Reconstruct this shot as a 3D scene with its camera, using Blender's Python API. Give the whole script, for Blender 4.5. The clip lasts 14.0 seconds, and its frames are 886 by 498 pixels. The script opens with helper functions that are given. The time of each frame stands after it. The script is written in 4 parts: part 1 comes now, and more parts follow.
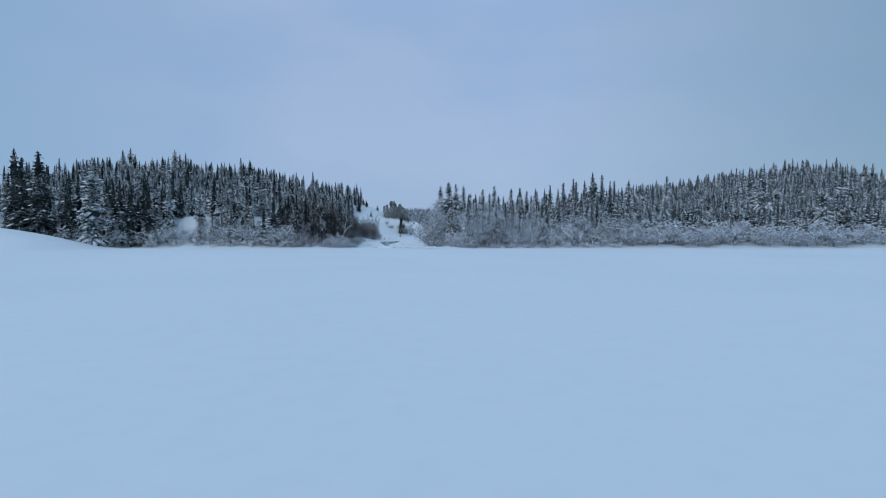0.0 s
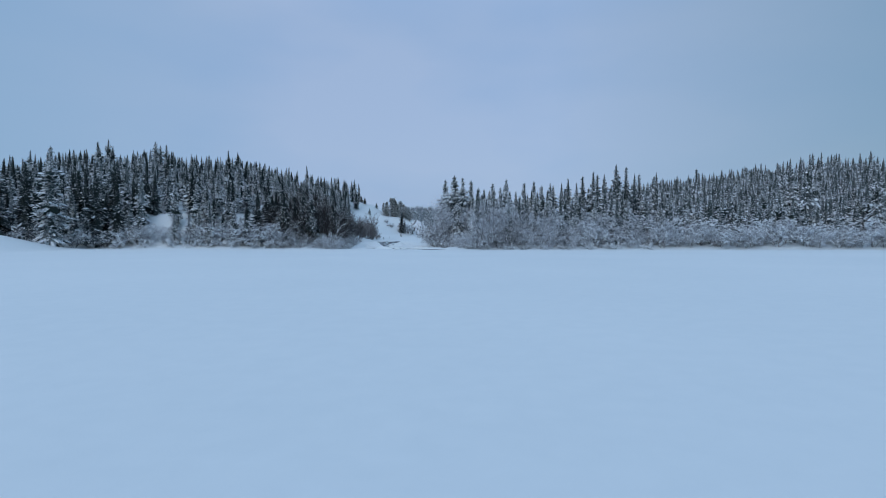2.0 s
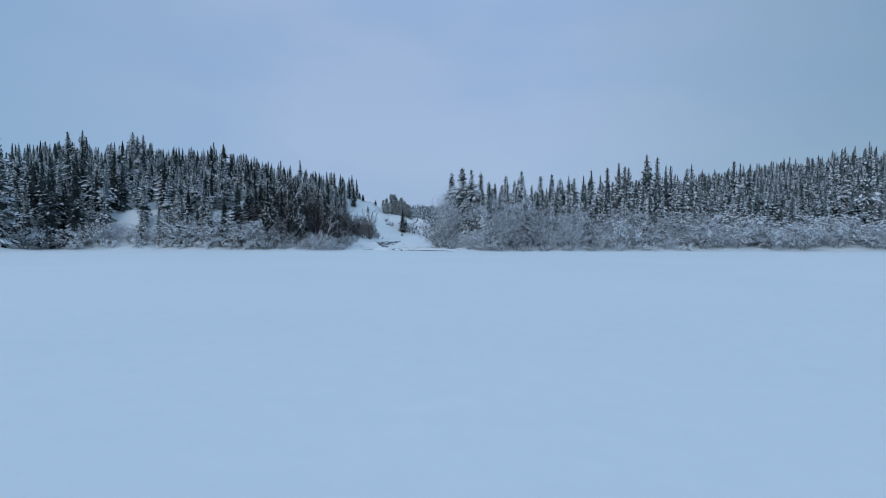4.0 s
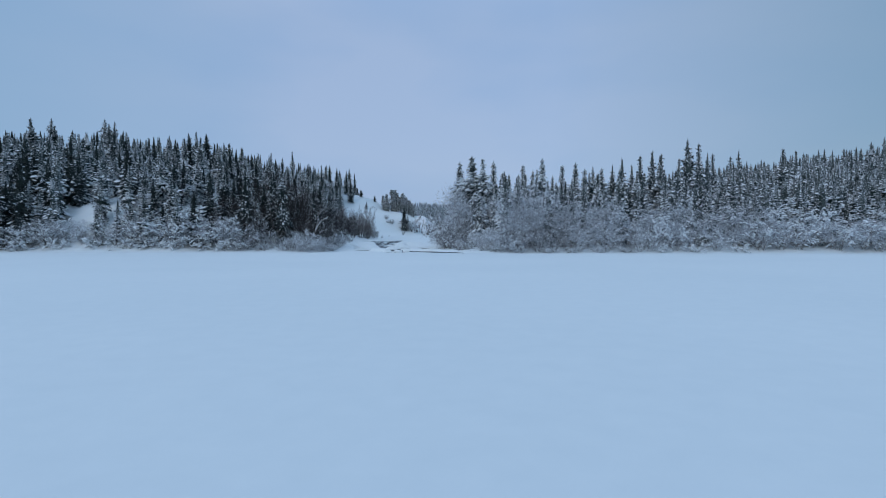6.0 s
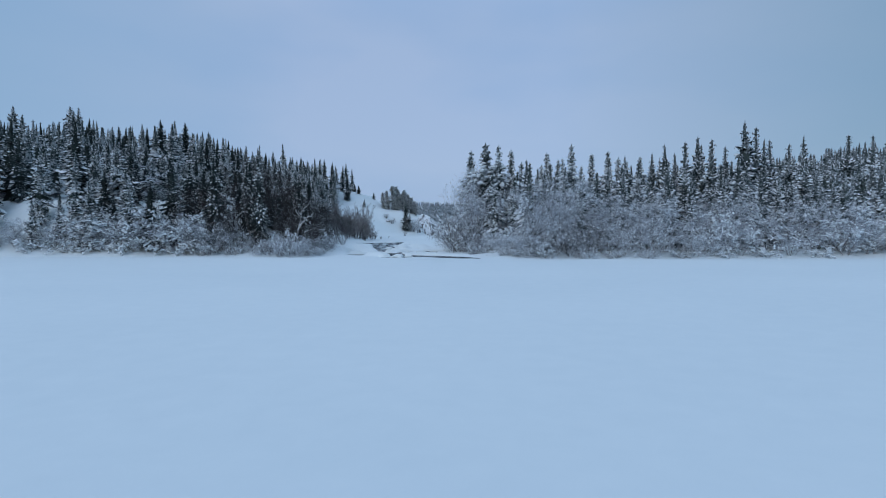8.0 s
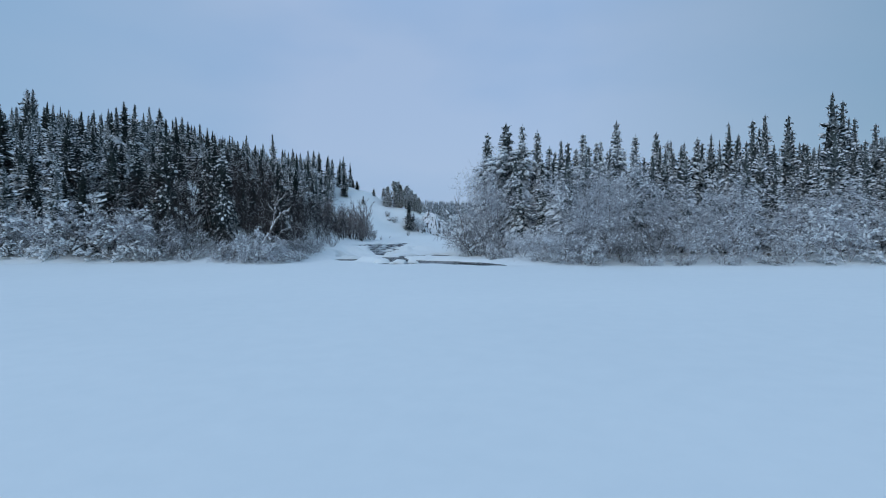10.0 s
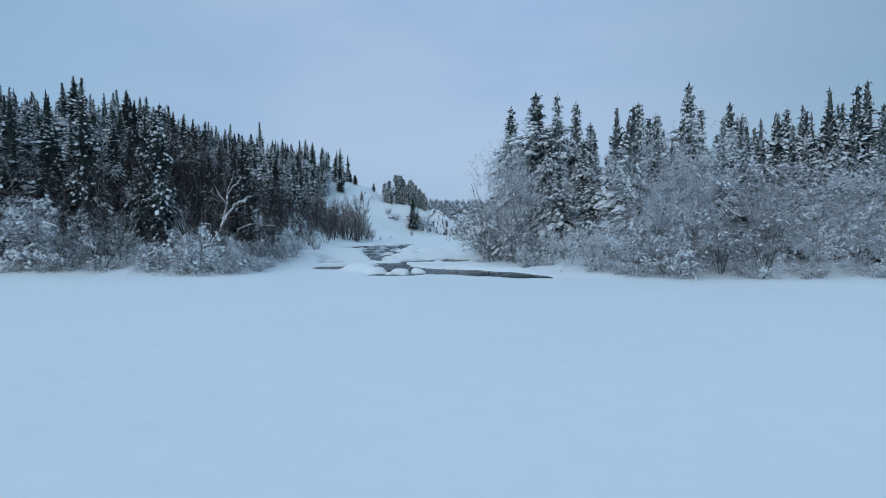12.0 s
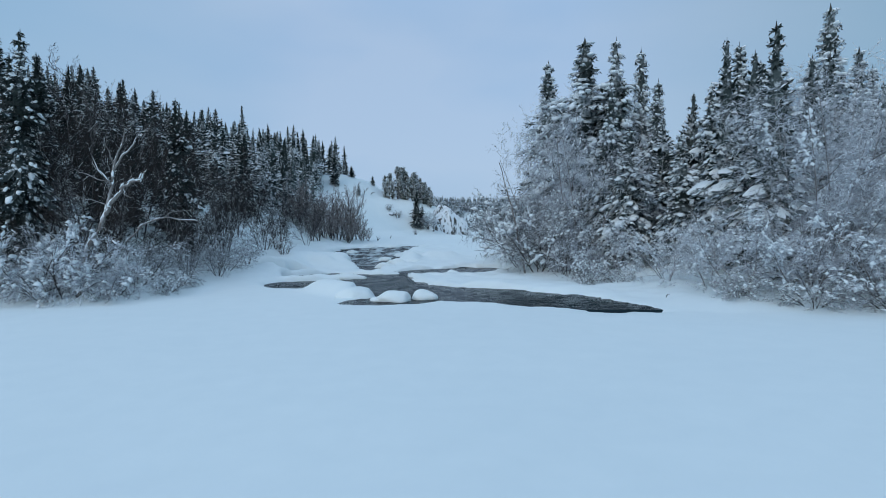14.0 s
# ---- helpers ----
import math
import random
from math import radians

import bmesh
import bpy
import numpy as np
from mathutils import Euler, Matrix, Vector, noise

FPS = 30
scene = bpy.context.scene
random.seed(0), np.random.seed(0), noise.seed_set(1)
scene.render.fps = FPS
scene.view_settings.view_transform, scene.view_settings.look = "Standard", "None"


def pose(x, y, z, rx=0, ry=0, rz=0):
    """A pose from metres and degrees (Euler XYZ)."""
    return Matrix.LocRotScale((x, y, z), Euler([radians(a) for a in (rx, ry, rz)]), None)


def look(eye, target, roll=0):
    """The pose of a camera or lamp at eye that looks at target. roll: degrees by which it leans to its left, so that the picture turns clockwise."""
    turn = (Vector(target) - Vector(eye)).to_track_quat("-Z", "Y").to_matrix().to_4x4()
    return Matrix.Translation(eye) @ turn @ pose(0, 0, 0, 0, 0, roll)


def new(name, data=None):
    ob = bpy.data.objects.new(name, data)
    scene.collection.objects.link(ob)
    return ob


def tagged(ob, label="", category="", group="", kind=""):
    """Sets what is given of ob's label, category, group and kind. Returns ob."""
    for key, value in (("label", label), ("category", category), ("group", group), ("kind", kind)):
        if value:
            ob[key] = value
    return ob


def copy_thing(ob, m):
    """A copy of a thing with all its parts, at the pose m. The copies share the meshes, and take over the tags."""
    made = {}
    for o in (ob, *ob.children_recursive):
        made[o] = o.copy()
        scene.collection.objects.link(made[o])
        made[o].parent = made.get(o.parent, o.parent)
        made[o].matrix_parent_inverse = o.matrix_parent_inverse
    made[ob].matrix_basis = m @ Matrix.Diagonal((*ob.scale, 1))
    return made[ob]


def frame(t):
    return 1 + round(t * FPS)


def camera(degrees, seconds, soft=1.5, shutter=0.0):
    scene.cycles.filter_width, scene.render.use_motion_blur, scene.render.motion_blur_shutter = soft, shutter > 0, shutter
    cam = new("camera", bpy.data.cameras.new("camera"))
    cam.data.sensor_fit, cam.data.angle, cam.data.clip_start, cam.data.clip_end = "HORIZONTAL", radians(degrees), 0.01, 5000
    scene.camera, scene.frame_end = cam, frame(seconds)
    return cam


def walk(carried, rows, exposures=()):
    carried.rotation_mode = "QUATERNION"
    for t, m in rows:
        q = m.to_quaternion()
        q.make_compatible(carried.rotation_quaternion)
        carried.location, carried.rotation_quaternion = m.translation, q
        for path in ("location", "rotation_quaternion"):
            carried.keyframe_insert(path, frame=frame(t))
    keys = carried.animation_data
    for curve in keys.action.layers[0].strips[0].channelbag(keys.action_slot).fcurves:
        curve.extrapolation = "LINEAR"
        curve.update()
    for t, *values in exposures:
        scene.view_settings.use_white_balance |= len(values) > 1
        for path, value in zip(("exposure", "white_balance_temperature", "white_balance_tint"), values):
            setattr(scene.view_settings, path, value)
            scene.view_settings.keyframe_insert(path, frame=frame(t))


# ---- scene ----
cam = camera(77.0, 14.0, soft=0.9)
METRES, EYE, TILT, LEAN, TURN = 100.0, 2.6, -1.35, 0.0, 0.0
ROWS = [
    (0.0, 0.0, 0.0, 0.0, 0.0, 0.0, -0.0),
    (0.5, -0.0023, 0.0349, 0.0016, 0.02, -0.05, -0.01),
    (1.0, -0.0041, 0.0698, 0.0027, 0.07, -0.07, -0.01),
    (1.5, -0.0067, 0.1048, 0.0033, 0.09, -0.07, -0.03),
    (2.0, -0.0099, 0.1397, 0.0042, 0.08, -0.08, -0.06),
    (2.5, -0.0123, 0.1748, 0.0054, 0.11, -0.11, -0.07),
    (3.0, -0.0155, 0.2099, 0.006, 0.11, -0.11, -0.07),
    (5.5, -0.0266, 0.3879, 0.0095, 0.36, -0.24, -0.09),
    (6.0, -0.0294, 0.4235, 0.0102, 0.39, -0.25, -0.08),
    (6.5, -0.0322, 0.4593, 0.0111, 0.41, -0.25, -0.09),
    (7.0, -0.0352, 0.495, 0.0122, 0.45, -0.24, -0.08),
    (7.5, -0.038, 0.5307, 0.0134, 0.5, -0.24, -0.08),
    (8.0, -0.041, 0.5665, 0.0143, 0.53, -0.24, -0.08),
    (10.5, -0.0551, 0.7469, 0.0176, 0.94, -0.23, -0.03),
    (11.0, -0.0579, 0.7825, 0.0182, 1.02, -0.23, -0.02),
    (11.5, -0.0607, 0.8183, 0.0192, 1.13, -0.25, 0.04),
    (12.0, -0.0633, 0.8539, 0.0198, 1.24, -0.25, 0.05),
    (12.5, -0.0662, 0.8895, 0.0206, 1.31, -0.29, 0.08),
    (13.0, -0.0689, 0.925, 0.0213, 1.42, -0.29, 0.11),
    (13.5, -0.0712, 0.961, 0.0223, 1.57, -0.35, 0.16),
    (14.0, -0.0738, 0.9969, 0.0231, 1.66, -0.35, 0.12),
]
walk(cam, [(t, pose(0, 0, EYE, TILT, LEAN, TURN) @ pose(METRES * x, METRES * y, METRES * z, 90 + pitch, roll, yaw)) for t, x, y, z, yaw, pitch, roll in ROWS],
     exposures=[(0.0, -0.02, 6550, 10), (8.0, 0.0, 6550, 10), (10.5, 0.06, 6620, 8), (14.0, 0.18, 6800, 5)])

# ---------------------------------------------------------------- sky and light
SUN_HEIGHT, SUN_TURN = radians(32), radians(215)
world = bpy.data.worlds.new("winter_sky")
scene.world = world
world.use_nodes = True
wn, wl = world.node_tree.nodes, world.node_tree.links
wn.clear()
w_out = wn.new("ShaderNodeOutputWorld")
w_bg = wn.new("ShaderNodeBackground")
w_sky = wn.new("ShaderNodeTexSky")
w_sky.sky_type, w_sky.sun_disc = "NISHITA", False
w_sky.sun_elevation, w_sky.sun_rotation = SUN_HEIGHT, SUN_TURN
w_sky.dust_density, w_sky.air_density = 2.0, 1.0
w_dim = wn.new("ShaderNodeMixRGB")          # the clear sky, dimmed
w_dim.blend_type, w_dim.inputs[0].default_value = "MULTIPLY", 1.0
w_dim.inputs[2].default_value = (0.09, 0.09, 0.09, 1)
w_co = wn.new("ShaderNodeTexCoord")
w_map = wn.new("ShaderNodeMapping")
w_map.inputs["Scale"].default_value = (1.3, 1.0, 3.2)
w_noise = wn.new("ShaderNodeTexNoise")
w_noise.inputs["Scale"].default_value = 1.6
w_noise.inputs["Detail"].default_value = 4.0
w_noise.inputs["Roughness"].default_value = 0.45
w_ramp = wn.new("ShaderNodeValToRGB")
w_ramp.color_ramp.elements[0].position, w_ramp.color_ramp.elements[0].color = 0.36, (0.28, 0.445, 0.725, 1)
w_ramp.color_ramp.elements[1].position, w_ramp.color_ramp.elements[1].color = 0.64, (0.37, 0.505, 0.75, 1)
w_sep = wn.new("ShaderNodeSeparateXYZ")
w_side = wn.new("ShaderNodeMapRange")       # the sky darkens towards the east
w_side.inputs["From Min"].default_value, w_side.inputs["From Max"].default_value = 0.18, 0.78
w_side.inputs["To Min"].default_value, w_side.inputs["To Max"].default_value = 0.0, 1.0
w_east = wn.new("ShaderNodeMixRGB")
w_east.inputs[2].default_value = (0.19, 0.33, 0.47, 1)
w_up = wn.new("ShaderNodeMapRange")         # an overcast sky is brightest overhead
w_up.inputs["From Min"].default_value, w_up.inputs["From Max"].default_value = 0.35, 1.0
w_up.inputs["To Min"].default_value, w_up.inputs["To Max"].default_value = 1.0, 1.35
w_mul = wn.new("ShaderNodeVectorMath")
w_mul.operation = "SCALE"
w_mix = wn.new("ShaderNodeMixRGB")
w_mix.inputs[0].default_value = 0.15
wl.new(w_co.outputs["Generated"], w_map.inputs["Vector"])
wl.new(w_map.outputs["Vector"], w_noise.inputs["Vector"])
wl.new(w_noise.outputs["Fac"], w_ramp.inputs["Fac"])
wl.new(w_co.outputs["Generated"], w_sep.inputs[0])
wl.new(w_sep.outputs["X"], w_side.inputs["Value"])
# darker towards the west too: the lens's vignette put into the sky colour
w_west = wn.new("ShaderNodeMapRange")
w_west.inputs["From Min"].default_value, w_west.inputs["From Max"].default_value = -0.25, -0.75
w_west_mix = wn.new("ShaderNodeMixRGB")
w_west_mix.inputs[2].default_value = (0.25, 0.43, 0.66, 1)
wl.new(w_sep.outputs["X"], w_west.inputs["Value"])
wl.new(w_west.outputs["Result"], w_west_mix.inputs[0])
wl.new(w_ramp.outputs["Color"], w_west_mix.inputs[1])
wl.new(w_side.outputs["Result"], w_east.inputs[0])
wl.new(w_west_mix.outputs["Color"], w_east.inputs[1])
wl.new(w_sep.outputs["Z"], w_up.inputs["Value"])
wl.new(w_east.outputs["Color"], w_mul.inputs[0])
wl.new(w_up.outputs["Result"], w_mul.inputs["Scale"])
wl.new(w_sky.outputs["Color"], w_dim.inputs[1])
wl.new(w_mul.outputs[0], w_mix.inputs[1])
wl.new(w_dim.outputs["Color"], w_mix.inputs[2])
wl.new(w_mix.outputs["Color"], w_bg.inputs["Color"])
w_bg.inputs["Strength"].default_value = 1.0
wl.new(w_bg.outputs["Background"], w_out.inputs["Surface"])

sun_data = bpy.data.lights.new("sun", "SUN")
sun_data.energy, sun_data.angle, sun_data.color = 0.5, radians(35), (1.0, 0.97, 0.93)
sun = new("sun", sun_data)
sun.matrix_world = look((0, 0, 60), (0 - 60 * math.sin(SUN_TURN) / math.tan(SUN_HEIGHT), -60 * math.cos(SUN_TURN) / math.tan(SUN_HEIGHT), 0))


# ---------------------------------------------------------------- materials
def material(name):
    m = bpy.data.materials.new(name)
    m.use_nodes = True
    return m, m.node_tree.nodes, m.node_tree.links, m.node_tree.nodes["Principled BSDF"]


def noise_node(n, l, scale, detail=4.0, rough=0.55, stretch=None):
    tex = n.new("ShaderNodeTexNoise")
    tex.inputs["Scale"].default_value = scale
    tex.inputs["Detail"].default_value = detail
    tex.inputs["Roughness"].default_value = rough
    geo = n.new("ShaderNodeNewGeometry")
    src = geo.outputs["Position"]
    if stretch:
        mp = n.new("ShaderNodeMapping")
        mp.inputs["Scale"].default_value = stretch
        l.new(src, mp.inputs["Vector"])
        src = mp.outputs["Vector"]
    l.new(src, tex.inputs["Vector"])
    return tex.outputs["Fac"]


def ramp_node(n, l, fac, stops):
    r = n.new("ShaderNodeValToRGB")
    while len(r.color_ramp.elements) < len(stops):
        r.color_ramp.elements.new(0.5)
    for e, (p, c) in zip(r.color_ramp.elements, stops):
        e.position, e.color = p, (*c, 1)
    l.new(fac, r.inputs["Fac"])
    return r.outputs["Color"]


def mix_node(n, l, fac, a, b):
    m = n.new("ShaderNodeMixRGB")
    for i, v in enumerate((fac, a, b)):
        if isinstance(v, (float, int)):
            m.inputs[i].default_value = v
        elif isinstance(v, tuple):
            m.inputs[i].default_value = (*v, 1)
        else:
            l.new(v, m.inputs[i])
    return m.outputs["Color"]


def math_node(n, l, op, a, b=0.0, clamp=False):
    m = n.new("ShaderNodeMath")
    m.operation, m.use_clamp = op, clamp
    for i, v in enumerate((a, b)):
        if isinstance(v, (float, int)):
            m.inputs[i].default_value = v
        else:
            l.new(v, m.inputs[i])
    return m.outputs[0]


def bump_node(n, l, bsdf, height, strength, distance):
    b = n.new("ShaderNodeBump")
    b.inputs["Strength"].default_value, b.inputs["Distance"].default_value = strength, distance
    l.new(height, b.inputs["Height"])
    l.new(b.outputs["Normal"], bsdf.inputs["Normal"])


def upward(n, l, low, high):
    """How far a face looks up, as a cover of snow or rime would lie: 0 to 1."""
    geo = n.new("ShaderNodeNewGeometry")
    sep = n.new("ShaderNodeSeparateXYZ")
    l.new(geo.outputs["Normal"], sep.inputs[0])
    mp = n.new("ShaderNodeMapRange")
    mp.inputs["From Min"].default_value, mp.inputs["From Max"].default_value = low, high
    l.new(sep.outputs["Z"], mp.inputs["Value"])
    return mp.outputs["Result"]


def snow_material(name, tint_a, tint_b, big, small, bump):
    m, n, l, b = material(name)
    wide = noise_node(n, l, big, 3.0)
    fine = noise_node(n, l, small, 5.0)
    both = math_node(n, l, "ADD", math_node(n, l, "MULTIPLY", wide, 0.6), math_node(n, l, "MULTIPLY", fine, 0.4))
    l.new(ramp_node(n, l, both, ((0.3, tint_a), (0.7, tint_b))), b.inputs["Base Color"])
    b.inputs["Roughness"].default_value = 0.75
    b.inputs["Specular IOR Level"].default_value = 0.25
    bump_node(n, l, b, fine, bump, 0.06)
    return m


SNOW = snow_material("lake_snow", (0.79, 0.86, 0.87), (0.86, 0.92, 0.92), 0.05, 1.4, 0.18)
SNOW_LOAD = snow_material("branch_snow", (0.80, 0.86, 0.89), (0.88, 0.92, 0.94), 0.8, 9.0, 0.4)


def needle_material(name, dark, light, frost, cover, grey):
    """Needles under patchy snow: cover is how much of the upper sides it takes, grey how strongly rime pales the rest."""
    m, n, l, b = material(name)
    spots = noise_node(n, l, 4.5, 4.0, 0.6)
    wide = noise_node(n, l, 0.45, 2.0)
    green = ramp_node(n, l, noise_node(n, l, 9.0, 3.0), ((0.3, dark), (0.7, light)))
    rime = math_node(n, l, "MULTIPLY", upward(n, l, -0.2, 0.8), math_node(n, l, "MULTIPLY", wide, grey * 2), True)
    base = mix_node(n, l, rime, green, frost)
    lie = math_node(n, l, "ADD", math_node(n, l, "SUBTRACT", spots, 0.62 - 0.3 * cover), math_node(n, l, "MULTIPLY", math_node(n, l, "SUBTRACT", wide, 0.5), 0.5))
    lie = math_node(n, l, "MULTIPLY", math_node(n, l, "MULTIPLY", lie, 9.0, True), upward(n, l, -0.05, 0.35), True)
    l.new(mix_node(n, l, lie, base, (0.8, 0.86, 0.9)), b.inputs["Base Color"])
    b.inputs["Roughness"].default_value = 0.8
    b.inputs["Specular IOR Level"].default_value = 0.2
    return m


NEEDLE_DARK = needle_material("dark_needles", (0.012, 0.022, 0.02), (0.036, 0.055, 0.046), (0.45, 0.53, 0.6), 0.6, 0.18)
# Thinner snow and rime, and the dim bank's shade put into darker green.
NEEDLE_SHADE = needle_material("shaded_needles", (0.01, 0.017, 0.016), (0.028, 0.042, 0.036), (0.45, 0.53, 0.6), 0.16, 0.05)
NEEDLE_RIME = needle_material("rimed_needles", (0.018, 0.028, 0.025), (0.05, 0.07, 0.06), (0.5, 0.58, 0.66), 0.46, 0.24)
NEEDLE_PINE = needle_material("pine_needles", (0.03, 0.045, 0.03), (0.075, 0.095, 0.06), (0.6, 0.67, 0.73), 0.72, 0.5)
# Haze over the distant ridge, put into paler, bluer needles and strong grey rime.
NEEDLE_HAZED = needle_material("hazed_needles", (0.04, 0.055, 0.055), (0.09, 0.11, 0.11), (0.55, 0.63, 0.7), 0.6, 0.75)


def bark_material(name, dark, light, frost, low, high, cover):
    m, n, l, b = material(name)
    grain = noise_node(n, l, 14.0, 5.0, 0.6, (1, 1, 0.25))
    patch = noise_node(n, l, 1.1, 3.0)
    patch = math_node(n, l, "SUBTRACT", math_node(n, l, "MULTIPLY", patch, 2.6), 0.72)
    col = ramp_node(n, l, grain, ((0.3, dark), (0.7, light)))
    amount = math_node(n, l, "MULTIPLY", upward(n, l, low, high), math_node(n, l, "MAXIMUM", patch, 0.08))
    amount = math_node(n, l, "MULTIPLY", amount, cover, True)
    l.new(mix_node(n, l, amount, col, frost), b.inputs["Base Color"])
    b.inputs["Roughness"].default_value = 0.85
    b.inputs["Specular IOR Level"].default_value = 0.2
    bump_node(n, l, b, grain, 0.5, 0.02)
    return m


BARK = bark_material("spruce_bark", (0.04, 0.03, 0.025), (0.11, 0.085, 0.07), (0.7, 0.74, 0.8), 0.2, 0.9, 0.8)
BARK_BIRCH = bark_material("birch_bark", (0.06, 0.052, 0.048), (0.22, 0.2, 0.19), (0.75, 0.79, 0.84), -0.5, 0.6, 1.0)
BARK_DARK = bark_material("alder_bark", (0.033, 0.03, 0.03), (0.08, 0.072, 0.07), (0.6, 0.64, 0.7), 0.4, 0.95, 0.3)
BARK_DEAD = bark_material("weathered_wood", (0.13, 0.12, 0.115), (0.3, 0.285, 0.27), (0.8, 0.83, 0.88), 0.1, 0.7, 1.0)
BARK_GREY = bark_material("grey_bark", (0.10, 0.095, 0.095), (0.24, 0.235, 0.23), (0.7, 0.75, 0.8), 0.1, 0.8, 0.8)
TWIG_RIME = bark_material("rimed_twigs", (0.27, 0.29, 0.32), (0.5, 0.535, 0.58), (0.8, 0.85, 0.9), -0.5, 0.5, 1.1)
TWIG_GREY = bark_material("frosted_twigs", (0.085, 0.088, 0.092), (0.22, 0.228, 0.24), (0.7, 0.75, 0.8), -0.6, 0.5, 0.9)
TWIG_DARK = bark_material("bare_twigs", (0.022, 0.019, 0.018), (0.055, 0.046, 0.042), (0.5, 0.53, 0.58), 0.4, 0.95, 0.12)
TWIG_BROWN = bark_material("willow_twigs", (0.14, 0.118, 0.108), (0.29, 0.245, 0.225), (0.62, 0.65, 0.7), -0.3, 0.8, 0.8)


def rock_material():
    m, n, l, b = material("outcrop_rock")
    grain = noise_node(n, l, 2.6, 6.0, 0.65, (1, 1, 0.35))
    col = ramp_node(n, l, grain, ((0.25, (0.03, 0.03, 0.032)), (0.55, (0.12, 0.115, 0.11)), (0.8, (0.22, 0.21, 0.2))))
    streak = noise_node(n, l, 1.5, 4.0, 0.6, (1, 1, 0.22))
    lie = math_node(n, l, "ADD", upward(n, l, -0.5, 0.4), math_node(n, l, "MULTIPLY", math_node(n, l, "SUBTRACT", streak, 0.5), 4.2))
    amount = math_node(n, l, "MULTIPLY", math_node(n, l, "SUBTRACT", lie, 0.36), 3.4, True)
    l.new(mix_node(n, l, amount, col, (0.84, 0.87, 0.9)), b.inputs["Base Color"])
    b.inputs["Roughness"].default_value = 0.85
    bump_node(n, l, b, grain, 0.8, 0.2)
    return m


ROCK = rock_material()


def water_material():
    m, n, l, b = material("running_water")
    wave = noise_node(n, l, 2.4, 4.0, 0.6, (0.55, 1.6, 1))
    chop = noise_node(n, l, 7.0, 4.0, 0.65, (0.6, 1.5, 1))
    height = math_node(n, l, "ADD", wave, math_node(n, l, "MULTIPLY", chop, 0.45))
    geo = n.new("ShaderNodeNewGeometry")
    sep = n.new("ShaderNodeSeparateXYZ")
    l.new(geo.outputs["Position"], sep.inputs[0])
    fall = n.new("ShaderNodeMapRange")      # white water on the ledge
    fall.inputs["From Min"].default_value, fall.inputs["From Max"].default_value = -0.02, 0.12
    l.new(sep.outputs["Z"], fall.inputs["Value"])
    foam_noise = noise_node(n, l, 0.9, 5.0, 0.65, (0.9, 0.45, 1))
    foam = math_node(n, l, "MULTIPLY", fall.outputs["Result"], ramp_node(n, l, foam_noise, ((0.46, (0, 0, 0)), (0.64, (1, 1, 1)))))
    foam = math_node(n, l, "MULTIPLY", foam, 1.1, True)
    l.new(mix_node(n, l, foam, (0.004, 0.015, 0.02), (0.62, 0.7, 0.72)), b.inputs["Base Color"])
    l.new(math_node(n, l, "ADD", 0.12, math_node(n, l, "MULTIPLY", foam, 0.6)), b.inputs["Roughness"])
    b.inputs["IOR"].default_value = 1.33
    b.inputs["Specular IOR Level"].default_value = 0.2
    bump_node(n, l, b, height, 0.8, 0.16)
    return m


WATER = water_material()


# ---------------------------------------------------------------- mesh helpers
class Soup:
    """Triangles gathered into one mesh, with a material number each."""

    def __init__(self):
        self.v, self.f, self.m, self.n = [], [], [], 0

    def add(self, verts, faces, mat=0):
        verts = np.asarray(verts, dtype=np.float64).reshape(-1, 3)
        faces = np.asarray(faces, dtype=np.int64).reshape(-1, 3)
        self.v.append(verts)
        self.f.append(faces + self.n)
        self.m.append(np.full(len(faces), mat))
        self.n += len(verts)

    def arrays(self):
        return np.concatenate(self.v), np.concatenate(self.f), np.concatenate(self.m)

    def mesh(self, name, mats, smooth=False):
        return mesh_of(name, *self.arrays(), mats, smooth)


def mesh_of(name, v, f, m, mats, smooth=False):
    me = bpy.data.meshes.new(name)
    me.vertices.add(len(v))
    me.vertices.foreach_set("co", v.astype(np.float32).ravel())
    me.loops.add(len(f) * 3)
    me.loops.foreach_set("vertex_index", f.astype(np.int32).ravel())
    me.polygons.add(len(f))
    me.polygons.foreach_set("loop_start", np.arange(0, len(f) * 3, 3, dtype=np.int32))
    for mat in mats:
        me.materials.append(mat)
    me.polygons.foreach_set("material_index", m.astype(np.int32))
    me.polygons.foreach_set("use_smooth", np.full(len(f), smooth))
    me.update(calc_edges=True)
    return me


def part(name, soup, mats, parent, label="", smooth=False):
    ob = new(name, soup.mesh(name, mats if isinstance(mats, (list, tuple)) else [mats], smooth))
    ob.parent = parent
    return tagged(ob, label)


def unit(v):
    return v / (np.linalg.norm(v) + 1e-9)


def tube(soup, pts, radii, sides=5, mat=0):
    """A tapered stick along pts, closed at its tip."""
    pts = np.asarray(pts, dtype=float)
    k = len(pts)
    rings = []
    for i in range(k):
        d = unit(pts[min(i + 1, k - 1)] - pts[max(i - 1, 0)])
        a = unit(np.cross(d, (0.31, 0.17, 0.93) if abs(d[2]) < 0.9 else (1.0, 0.2, 0.1)))
        b = np.cross(d, a)
        ang = np.arange(sides) * 2 * math.pi / sides
        rings.append(pts[i] + radii[i] * (np.outer(np.cos(ang), a) + np.outer(np.sin(ang), b)))
    v = np.concatenate(rings)
    f = []
    for i in range(k - 1):
        for j in range(sides):
            p, q = i * sides + j, i * sides + (j + 1) % sides
            f += [(p, q, q + sides), (p, q + sides, p + sides)]
    soup.add(v, f, mat)


